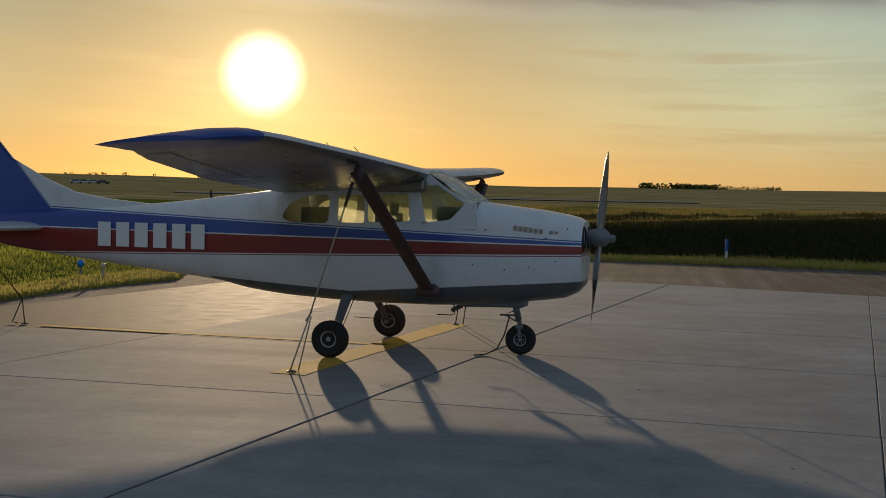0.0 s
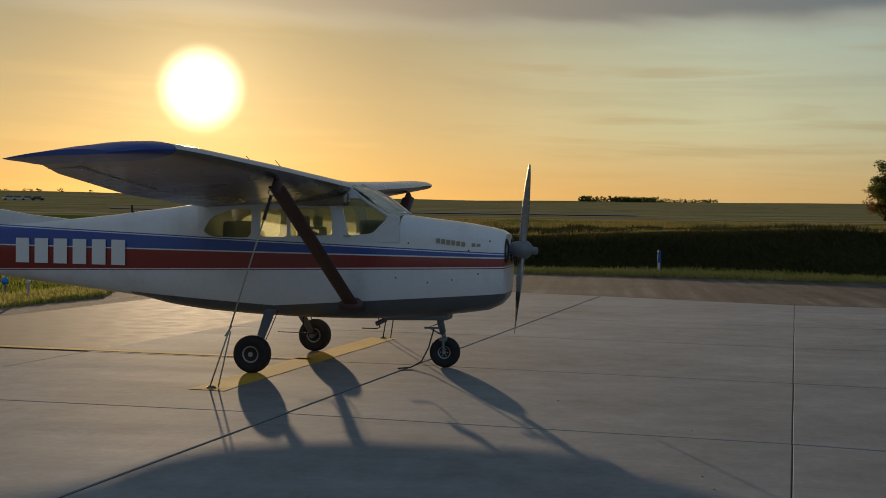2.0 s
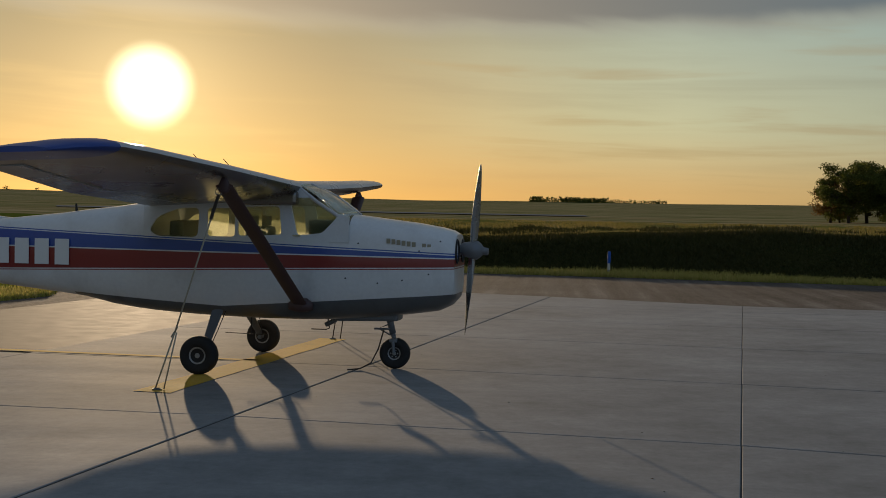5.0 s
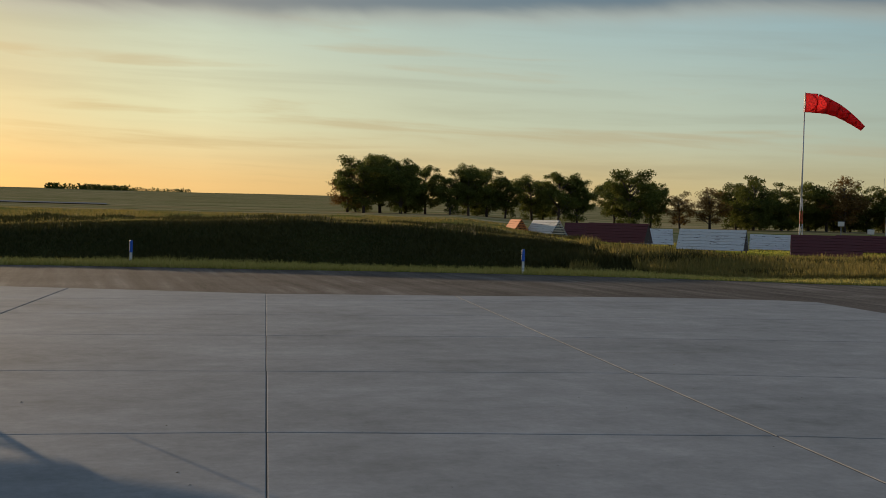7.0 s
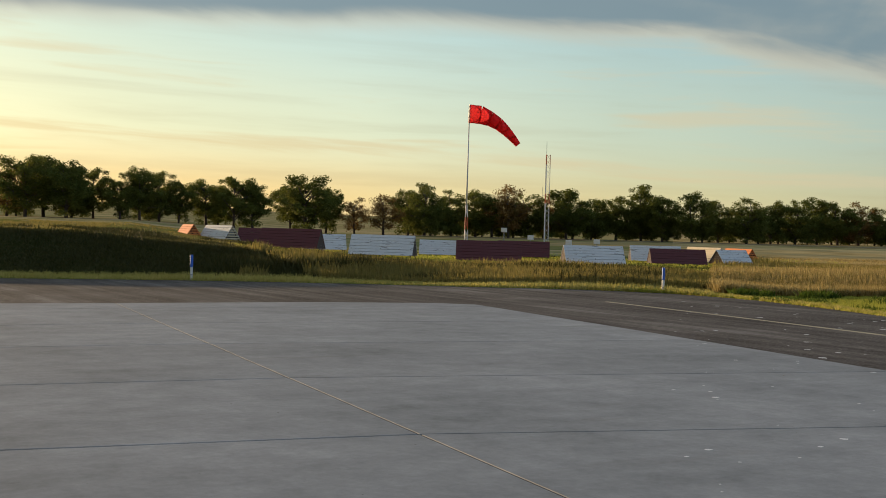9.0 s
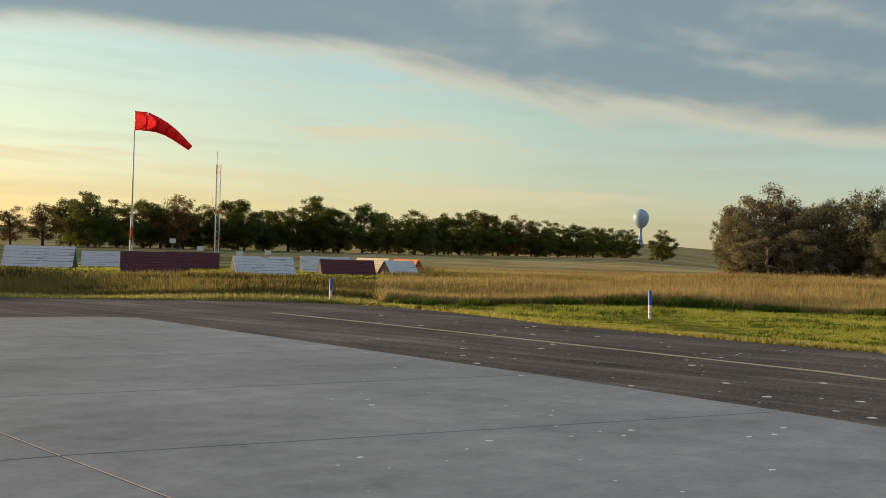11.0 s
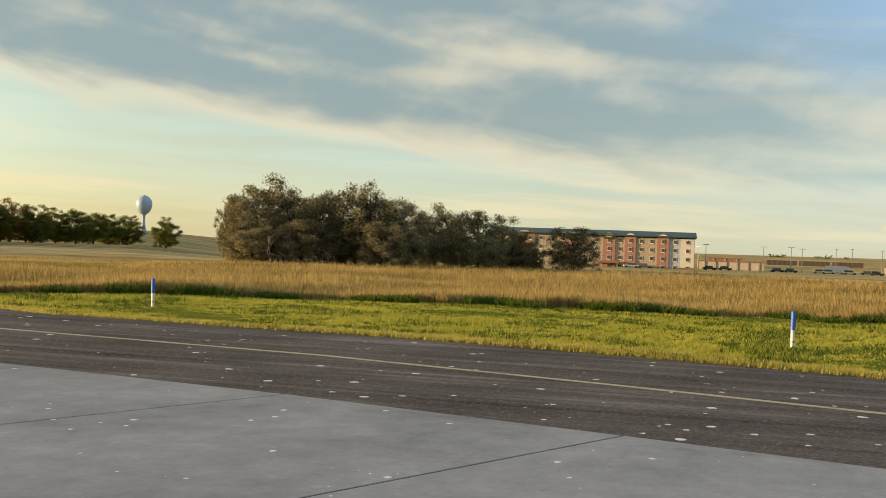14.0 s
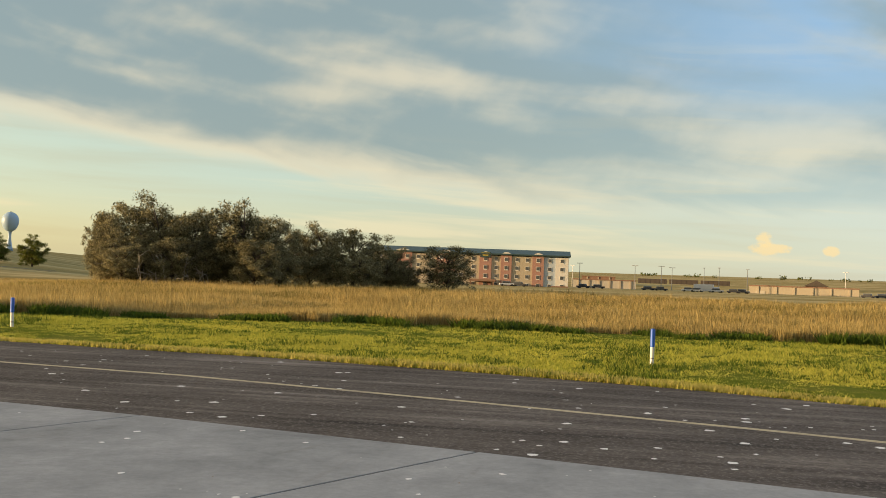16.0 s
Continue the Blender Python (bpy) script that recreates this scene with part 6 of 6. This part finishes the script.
def build_windsock():
    base = at(34.05, 74.5, 0.5)
    pole = new("windsock_pole", None)
    pole.matrix_basis = pose(base.x, base.y, base.z)
    tagged(pole, "tall slender windsock pole with red and white lattice foot", "pole")
    part("mast", tube(bmesh.new(), [(0, 0, 2.9), (0.03, 0, 8.3)], [0.055, 0.035], 8), M["polewhite"], pole, smooth=True)
    for k in range(4):
        z0, z1 = k * 0.78, (k + 1) * 0.78
        bm = bmesh.new()
        for a in (90, 210, 330):
            q0, q1 = 0.15 - 0.02 * k, 0.15 - 0.02 * (k + 1)
            u = Vector((math.cos(radians(a)), math.sin(radians(a)), 0))
            v = Vector((math.cos(radians(a + 120)), math.sin(radians(a + 120)), 0))
            tube(bm, [u * q0 + Vector((0, 0, z0)), u * q1 + Vector((0, 0, z1))], 0.022, 5)
            tube(bm, [u * q0 + Vector((0, 0, z0)), v * q1 + Vector((0, 0, z1))], 0.018, 4)
        part("lattice_section", bm, M["poleorange"] if k % 2 == 0 else M["polewhite"], pole)
    # the sock in stiff lengths, each hanging from the one before
    hold = new("windsock", None)
    hold.matrix_basis = pose(base.x + 0.03, base.y, base.z + 8.28, 0, 0, -30)
    tagged(hold, "red cloth windsock drooping in a light wind", "windsock")
    bm = tube(bmesh.new(), [(0, 0, -0.05), (0, 0, 1.2)], 0.03, 8)
    part("swivel", bm, M["greymetal"], hold)
    ring = [(0, 0.60 * math.cos(q), 0.62 + 0.60 * math.sin(q)) for q in np.linspace(0, 2 * math.pi, 21)]
    part("hoop", tube(bmesh.new(), ring, 0.02, 6, False), M["greymetal"], hold)
    radii = [0.58, 0.58, 0.47, 0.39, 0.32, 0.25, 0.18]
    lengths = [0.68, 0.66, 0.64, 0.63, 0.62, 0.56]
    x, z, ang = 0.0, 0.62, 0.0
    angles = [3, 16, 24, 34, 38, 40]
    for i in range(6):
        bm = bmesh.new()
        prof = []
        for t in (0.0, 0.25, 0.5, 0.75, 1.0):
            rr = radii[i] + (radii[i + 1] - radii[i]) * t
            prof.append((rr * (1 + 0.015 * math.sin(t * 9 + i)), lengths[i] * t * 1.05))
        rings = []
        for r_, h_ in prof:
            rings.append([bm.verts.new((h_, r_ * math.cos(a) * (1 - 0.05 * i), r_ * math.sin(a) * (1 + 0.03 * math.cos(3 * a)))) for a in [2 * math.pi * q / 20 for q in range(20)]])
        for p, q in zip(rings, rings[1:]):
            for s in range(20):
                bm.faces.new((p[s], p[(s + 1) % 20], q[(s + 1) % 20], q[s]))
        bmesh.ops.solidify(bm, geom=bm.faces[:], thickness=0.01)
        seg = part("cloth_section", bm, M["sock"], hold, smooth=True)
        seg.matrix_basis = pose(x, 0, z, 0, angles[i], 0)
        SOCK.append((seg, x, z, angles[i], lengths[i]))
        x += lengths[i] * math.cos(radians(angles[i]))
        z -= lengths[i] * math.sin(radians(angles[i]))


build_windsock()


def build_radio_mast():
    p = at(37.92, 116, 1.1)
    mast = new("lattice_mast", None)
    mast.matrix_basis = pose(p.x, p.y, p.z)
    tagged(mast, "thin red and white lattice weather mast", "mast")
    for k in range(9):
        bm = bmesh.new()
        z0, z1 = k * 0.96, (k + 1) * 0.96
        corners = [Vector((0.26 * math.cos(radians(a)), 0.26 * math.sin(radians(a)), 0)) for a in (90, 210, 330)]
        for i in range(3):
            u, v = corners[i], corners[(i + 1) % 3]
            tube(bm, [u + Vector((0, 0, z0)), u + Vector((0, 0, z1))], 0.030, 5)
            tube(bm, [u + Vector((0, 0, z0)), v + Vector((0, 0, (z0 + z1) / 2)), u + Vector((0, 0, z1))], 0.018, 4)
        part("lattice_section", bm, M["poleorange"] if k in (8, 4) else M["polewhite"], mast)
    part("aerial", tube(bmesh.new(), [(-0.15, 0, 8.6), (-0.15, 0, 9.9)], 0.02, 6), M["greymetal"], mast)
    bm = tube(bmesh.new(), [(0, 0, 4.6), (-0.55, 0, 4.6), (-0.55, 0, 5.4)], 0.025, 6)
    part("sensor_arm", bm, M["greymetal"], mast)
    for i, (az, r, h) in enumerate(((37.2, 108, 1.0), (39.05, 105, 0.7), (40.4, 106, 0.8), (35.9, 112, 1.6))):
        q = at(az, r)
        z = ground_z(az, r)
        box_ = new("weather_station_box", None)
        box_.matrix_basis = pose(q.x, q.y, z, 0, 0, -az)
        tagged(box_, "white weather instrument box on a post", "instrument", "weather instruments")
        bm = bmesh.new()
        box(bm, -0.28, 0.28, -0.2, 0.2, h, h + 0.42, 0.03)
        part("housing", bm, M["polewhite"], box_)
        part("post", tube(bmesh.new(), [(0, 0, -0.1), (0, 0, h)], 0.05, 6), M["greymetal"], box_)


build_radio_mast()


def build_markers():
    """Blue and white edge markers along the taxiway."""
    top = new("edge_marker", None)
    tagged(top, "slim taxiway edge marker, blue above and white below", "marker post", "taxiway edge markers")
    part("sleeve", lathe(bmesh.new(), [(0.050, 0.42), (0.054, 0.43), (0.054, 0.81), (0.046, 0.84), (0.01, 0.845)], 14, "Z"), M["markerblue"], top, "glossy blue sleeve", smooth=False)
    part("post", lathe(bmesh.new(), [(0.047, -0.1), (0.047, 0.42)], 14, "Z"), M["polewhite"], top)
    part("band", lathe(bmesh.new(), [(0.0495, 0.14), (0.0495, 0.17)], 14, "Z"), M["greymetal"], top)
    spots = [(1.60, 42.0, 1.0), (14.75, 38.5, 1.0), (28.55, 29.92, 1.0), (30.4, 18.2, 1.0), (28.0, 0.31, 1.0)]
    for i, (x, y, s) in enumerate(spots):
        az, r = math.degrees(math.atan2(x, y)), math.hypot(x, y)
        m = pose(x, y, ground_z(az, r), random.Random(i).uniform(-1.2, 1.2), 0.8, i * 40)
        if i == 0:
            top.matrix_basis = m
        else:
            copy_thing(top, m)


build_markers()


def build_taxi_light():
    """A low blue edge light and a stake in the grass behind the aircraft."""
    p = at(-28.9, 27.6)
    top = new("taxiway_light", None)
    top.matrix_basis = pose(p.x, p.y, ground_z(-28.9, 27.6))
    tagged(top, "low taxiway light with a blue lens in grass", "taxiway light")
    part("stem", tube(bmesh.new(), [(0, 0, -0.05), (0, 0, 0.26)], 0.03, 8), M["greymetal"], top)
    part("lens", lathe(bmesh.new(), [(0.05, 0.26), (0.075, 0.29), (0.075, 0.36), (0.05, 0.41), (0.01, 0.42)], 14, "Z"), M["bluelens"], top, "blue glass lens", smooth=True)
    q = at(-27.9, 27.2)
    st = new("survey_stake", None)
    st.matrix_basis = pose(q.x, q.y, ground_z(-27.9, 27.2))
    tagged(st, "thin grey metal stake standing in grass", "stake")
    part("shaft", tube(bmesh.new(), [(0, 0, -0.1), (0, 0, 0.36)], 0.035, 6), M["wallgrey"], st)
    part("cap", lathe(bmesh.new(), [(0.05, 0.34), (0.05, 0.38), (0.02, 0.40)], 10, "Z"), M["polewhite"], st)


build_taxi_light()


# ---- the distance ----
def build_water_tower():
    r, az = 885.0, 58.3
    p = at(az, r)
    z = ground_z(az, r)
    top = new("water_tower", None)
    top.matrix_basis = pose(p.x, p.y, 0)
    tagged(top, "pale blue spheroid water tower on a single flared column", "water tower")
    prof = []
    for i in range(17):
        a = -math.pi / 2 + math.pi * i / 16
        prof.append((max(0.05, 5.9 * math.cos(a)), 31.6 + 6.1 * math.sin(a) * (1.0 if a > 0 else 1.32)))
    part("tank", lathe(bmesh.new(), prof, 36, "Z"), M["tank"], top, "pale blue tank", smooth=True)
    part("column", lathe(bmesh.new(), [(3.2, z - 1), (2.0, z + 3), (1.3, z + 7), (1.05, 20), (1.2, 22.5), (1.7, 24.2), (2.4, 25.2)], 28, "Z"), M["tank"], top, smooth=True)
    part("hatch_rail", tube(bmesh.new(), [(0.9 * math.cos(q), 0.9 * math.sin(q), 37.8) for q in np.linspace(0, 2 * math.pi, 13)], 0.12, 5, False), M["greymetal"], top)


build_water_tower()


def build_hotel():
    r = 380.0
    a0, a1 = 74.9, 84.75
    P0, P1 = at(a0, r * 1.01), at(a1, r)
    L = (P1 - P0).length
    z0 = 1.89 - r * math.tan(radians(0.40))
    top = new("hotel_building", None)
    ang = math.degrees(math.atan2(P1.y - P0.y, P1.x - P0.x))
    top.matrix_basis = pose(P0.x, P0.y, z0 - 0.4, 0, 0, ang)
    tagged(top, "long four-storey hotel with tan, salmon and white walls and green roof", "hotel")
    # local frame: x along the front towards its free end, front faces -y
    H, D = 11.05, 16.0
    bays = [("walltan", 0, 9, 0.0), ("wallpink", 9, 15, 0.35), ("walltan", 15, 23, 0.0), ("wallpink", 23, 29, 0.35), ("walltan", 29, 37.0, 0.0), ("wallpink", 37.0, 40.9, 0.35), ("walltan", 40.9, 43.9, 0.0), ("wallpink", 43.9, 47.4, 0.35), ("walltan", 47.4, 54.1, 0.0), ("wallpink", 54.1, 57.8, 0.35), ("wallblue", 57.8, 61.6, 0.0), ("wallwhite", 61.6, L, 0.15)]
    win = bmesh.new()
    box(win, -0.60, 0.60, -0.10, 0.06, -0.80, 0.66)
    wme = finish(win, "window", M["wallwhite"])
    pan = bmesh.new()
    box(pan, -0.50, 0.50, -0.13, -0.09, -0.50, 0.56)
    pme = finish(pan, "pane", M["pane"])
    for mat, x0, x1, out in bays:
        bm = bmesh.new()
        box(bm, x0, min(x1, L), -out, D, 0, H + (0.5 if out > 0.3 else 0), 0.0)
        bay = part("wall_bay", bm, M[mat], top, "storeyed wall bay in " + {"walltan": "tan stucco", "wallpink": "salmon brick", "wallwhite": "white stucco", "wallblue": "pale blue stucco"}[mat])
        if mat == "wallpink":
            bm = bmesh.new()
            n = 10
            arc = [(x0 + (x1 - x0) * i / n, H + 0.5 + 0.75 * math.sin(math.pi * i / n)) for i in range(n + 1)]
            f = [bm.verts.new((x, -out - 0.03, z)) for x, z in arc]
            b = [bm.verts.new((x, 2.0, z)) for x, z in arc]
            bm.faces.new(f[::-1])
            for i in range(n):
                bm.faces.new((f[i], f[i + 1], b[i + 1], b[i]))
            bmesh.ops.recalc_face_normals(bm, faces=bm.faces)
            part("arched_gable", bm, M["wallwhite"], bay, "curved pale parapet")
        cnt = max(1, int((x1 - x0) / 3.0))
        for k in range(cnt):
            for f in range(4):
                xx = x0 + (min(x1, L) - x0) * (k + 0.5) / cnt
                w = shared("window", wme, top, pose(xx, -out, 1.75 + f * 2.72))
                shared("pane", pme, w, Matrix())
    bm = bmesh.new()
    box(bm, L, L + 0.06, -0.12, D, 0, H, 0.0)
    part("end_wall", bm, M["wallblue"], top, "pale blue gable wall")
    bm = bmesh.new()
    box(bm, 60.2, L + 0.12, -0.35, D + 0.1, 0, 1.9, 0.0)
    part("stone_base", bm, M["wallbrown"], top, "brown stone base course")
    for y in (3.2, 8.0, 12.8):
        for f in range(4):
            w = shared("window", wme, top, Matrix.Translation((L + 0.06, y, 1.75 + f * 2.72)) @ Matrix.Rotation(math.pi / 2, 4, "Z"))
            shared("pane", pme, w, Matrix())
    # roof with gable ends
    bm = bmesh.new()
    sec = [(-0.9, H + 0.25), (-0.9, H + 0.65), (D / 2, H + 2.3), (D + 0.9, H + 0.65), (D + 0.9, H + 0.25)]
    a = [bm.verts.new((-0.5, y, z)) for y, z in sec]
    b = [bm.verts.new((L + 0.7, y, z)) for y, z in sec]
    bm.faces.new(a)
    bm.faces.new(b[::-1])
    for i in range(5):
        bm.faces.new((a[i], b[i], b[(i + 1) % 5], a[(i + 1) % 5]))
    bmesh.ops.recalc_face_normals(bm, faces=bm.faces)
    roof = part("roof", bm, M["roofgreen"], top, "dark green pitched metal roof")
    bm = bmesh.new()
    box(bm, 37.2, 40.6, -0.75, -0.45, H - 0.7, H + 1.1, 0.05)
    sign = part("sign_board", bm, M["roofgreen"], top, "dark sign board with yellow bars")
    for k, (x0, x1, z) in enumerate(((37.6, 40.2, 0.45), (38.0, 39.8, -0.15))):
        bm = bmesh.new()
        box(bm, x0, x1, -0.80, -0.74, H + z, H + z + 0.36)
        part("sign_bar", bm, M["signgold"], sign)
    bm = bmesh.new()
    box(bm, 34.0, 42.5, -5.0, -0.4, 2.6, 3.3, 0.06)
    for x in (34.6, 41.9):
        box(bm, x - 0.25, x + 0.25, -4.8, -4.3, 0, 2.6)
    part("entrance_canopy", bm, M["wallbrown"], top, "brown entrance canopy on posts")


build_hotel()


def build_sheds():
    def shed(az0, az1, r, h, el, mat, label, pilasters):
        p0, p1 = at(az0, r), at(az1, r)
        z = 1.89 + r * math.tan(radians(el))
        L = (p1 - p0).length
        top = new("retail_building", None)
        top.matrix_basis = pose(p0.x, p0.y, z - 0.5, 0, 0, math.degrees(math.atan2(p1.y - p0.y, p1.x - p0.x)))
        tagged(top, label, "building", "flat-roofed sheds")
        bm = bmesh.new()
        box(bm, 0, L, 0, 25, 0, h + 0.5)
        part("wall", bm, mat, top)
        bm = bmesh.new()
        box(bm, -0.2, L + 0.2, -0.2, 25.2, h + 0.5, h + 0.9, 0.05)
        part("parapet", bm, M["wallbrown"], top)
        for k in range(pilasters):
            x = L * (k + 0.5) / pilasters
            bm = bmesh.new()
            box(bm, x - 0.3, x + 0.3, -0.25, 0.1, 0, h + 0.45)
            part("pilaster", bm, M["walltan"], top)
        bm = bmesh.new()
        box(bm, L * 0.06, L * 0.06 + 3.2, -0.1, 0.1, 0, 3.2)
        part("dock_door", bm, M["wallgrey"], top)

    shed(85.0, 88.0, 430, 4.4, -0.40, M["wallgrey"], "long flat-roofed tan shed with pale pilasters", 6)
    shed(93.3, 98.2, 430, 4.3, -0.40, M["walltan"], "wide flat-roofed tan retail building with pilasters", 6)
    shed(85.4, 87.0, 560, 6.6, -0.33, M["wallbrown"], "distant brown flat-roofed building behind the shed", 3)
    # a gabled house behind
    p = at(96.3, 600)
    house = new("gabled_house", None)
    house.matrix_basis = pose(p.x, p.y, -0.7, 0, 0, -96)
    tagged(house, "brown house with a steep gabled roof", "house")
    bm = bmesh.new()
    box(bm, -5, 5, -5, 5, 0, 5.4)
    part("wall", bm, M["wallbrown"], house)
    bm = bmesh.new()
    v = [bm.verts.new(q) for q in ((-6, -6, 5.2), (6, -6, 5.2), (0, -6, 8.2), (-6, 6, 5.2), (6, 6, 5.2), (0, 6, 8.2))]
    for f in ((0, 1, 2), (5, 4, 3), (0, 2, 5, 3), (1, 4, 5, 2), (0, 3, 4, 1)):
        bm.faces.new([v[i] for i in f])
    part("roof", bm, M["bark"], house, "dark brown shingle roof")
    # a long dark goods train
    p0, p1 = at(88.1, 640), at(93.2, 640)
    d = (p1 - p0).normalized()
    yaw = math.degrees(math.atan2(d.y, d.x))
    car = new("freight_wagon", None)
    tagged(car, "dark freight wagon in a long standing train", "wagon", "standing train")
    bm = bmesh.new()
    box(bm, 0, 15.2, -1.5, 1.5, 1.1, 4.3, 0.1)
    for k in range(6):
        box(bm, 1.2 + k * 2.5, 1.4 + k * 2.5, -1.6, -1.4, 1.1, 4.3)
    part("body", bm, M["bark"], car)
    for x in (2.2, 12.8):
        bm = bmesh.new()
        for dx in (-0.9, 0.9):
            lathe(bm, [(0.45, -0.8), (0.45, 0.8)], 12, "Y", (x + dx, 0, 0.5))
        part("bogie", bm, M["black"], car)
    zt = 1.5
    for k in range(int((p1 - p0).length / 16.4)):
        q = p0 + d * 16.4 * k
        m = pose(q.x, q.y, zt, 0, 0, yaw)
        if k == 0:
            car.matrix_basis = m
        else:
            copy_thing(car, m)
    # lamp posts
    lamp = new("street_lamp", None)
    tagged(lamp, "tall thin car park lamp post with twin heads", "street lamp", "car park lamps")
    part("pole", tube(bmesh.new(), [(0, 0, 0), (0, 0, 8.6)], [0.14, 0.09], 6), M["greymetal"], lamp)
    for s in (-1, 1):
        bm = bmesh.new()
        box(bm, s * 0.2, s * 1.1, -0.2, 0.2, 8.45, 8.65, 0.03)
        part("lamp_head", bm, M["greymetal"], lamp)
    first = True
    for az, r in ((85.3, 400), (87.95, 420), (89.2, 415), (89.7, 450), (91.2, 430), (91.9, 415), (93.2, 440), (97.6, 440), (84.95, 470)):
        p = at(az, r)
        m = pose(p.x, p.y, ground_z(az, r) - 0.1, 0, 0, az * 7 % 90)
        if first:
            lamp.matrix_basis, first = m, False
        else:
            copy_thing(lamp, m)


build_sheds()


def build_vehicle(paint, label, tall=False):
    top = new("parked_truck" if tall else "parked_car", None)
    tagged(top, label, "truck" if tall else "car", "parked vehicles")
    bm = bmesh.new()
    L, h = (6.5, 2.7) if tall else (4.5, 0.85)
    box(bm, -L / 2, L / 2, -0.9, 0.9, 0.35, h, 0.12)
    part("body", bm, paint, top)
    bm = bmesh.new()
    if tall:
        box(bm, L / 2, L / 2 + 1.8, -0.9, 0.9, 0.35, 1.9, 0.15)
    else:
        box(bm, -1.5, 1.0, -0.78, 0.78, h - 0.05, 1.45, 0.22)
    part("cab", bm, M["pane"] if not tall else paint, top)
    for x in (-L * 0.32, L * 0.32):
        for s in (-1, 1):
            part("wheel", lathe(bmesh.new(), [(0.2, -0.1), (0.33, -0.09), (0.33, 0.09), (0.2, 0.1)], 14, "Y", (x, s * 0.82, 0.33)), M["rubber"], top)
    return top


def place_vehicles():
    dark = build_vehicle(M["darkcar"], "dark parked car by the far buildings")
    white = build_vehicle(M["whitecar"], "white parked car by the far buildings")
    van = build_vehicle(M["whitecar"], "white box truck parked by the far buildings", True)
    rows = [(dark, 86.2, 395), (dark, 85.5, 392), (dark, 88.6, 398), (white, 90.9, 400), (van, 91.2, 404), (white, 91.8, 402), (dark, 92.6, 398), (dark, 93.0, 400), (dark, 98.6, 398), (dark, 99.2, 402), (white, 99.5, 430), (white, 81.8, 352), (dark, 82.4, 352), (dark, 89.2, 396), (white, 90.5, 402)]
    rows += [(white, -28.4, 420), (white, -27.6, 422), (dark, -27.2, 421), (white, -28.0, 424)]
    used = set()
    for ob, az, r in rows:
        p = at(az, r)
        m = pose(p.x, p.y, ground_z(az, r), 0, 0, -az + (az * 37 % 40) - 20)
        if ob.name in used:
            copy_thing(ob, m)
        else:
            ob.matrix_basis = m
            used.add(ob.name)


place_vehicles()


def build_litter():
    """Dry leaves and bits of gravel blown over the apron."""
    rnd = random.Random(77)
    for name, n, mat, label in (("leaf_litter", 60, M["leaf_autumn"], "dry brown leaves scattered over the apron"), ("gravel_bits", 60, M["bark"], "small dark gravel bits scattered over the paving")):
        verts, faces = [], []
        for _ in range(n):
            az = rnd.uniform(-32, 100)
            p = at(az, 7 + 16 * rnd.random() ** 1.2)
            z = 0.001 if p.x < interp(p.y, EASTEDGE) else -0.012
            s = rnd.uniform(0.006, 0.015)
            a = rnd.uniform(0, 6.3)
            k = len(verts)
            lift = rnd.uniform(0.1, 0.4) * s
            verts += [(p.x + s * math.cos(a), p.y + s * math.sin(a), z), (p.x - s * math.sin(a) * 0.6, p.y + s * math.cos(a) * 0.6, z), (p.x - s * math.cos(a), p.y - s * math.sin(a), z), (p.x + s * math.sin(a) * 0.6, p.y - s * math.cos(a) * 0.6, z), (p.x, p.y, z + lift)]
            faces += [(k, k + 1, k + 4), (k + 1, k + 2, k + 4), (k + 2, k + 3, k + 4), (k + 3, k, k + 4)]
        tagged(new(name, raw_mesh(name, verts, faces, [mat])), label, "litter", kind="stuff")


build_litter()


def motions():
    # the windsock's lengths sway in the breeze, each about the end of the one before
    def droop(t):
        return interp(t, [(0, 0), (3, 1.5), (6.8, -1), (7.5, 0), (8.0, 5), (8.3, 6), (10.3, 6), (10.6, 4), (11.0, -1.5), (11.5, -4), (12, -3), (14, 1), (16, 0)])

    times = [0, 1.5, 3, 5, 6.5, 7, 7.5, 8, 8.5, 9.5, 10.3, 10.7, 11, 11.5, 12, 13.5, 16]
    tracks = [[] for _ in SOCK]
    for t in times:
        x, z = SOCK[0][1], SOCK[0][2]
        for i, (seg, _, _, ang, ln) in enumerate(SOCK):
            a = ang + droop(t) * (0.2 + 0.28 * i) + 1.2 * math.sin(2.1 * t + i * 0.9)
            tracks[i].append((t, pose(x, 0, z, 0, a, 0)))
            x += ln * math.cos(radians(a))
            z -= ln * math.sin(radians(a))
    for (seg, *_), rows in zip(SOCK, tracks):
        walk(seg, rows)


motions()
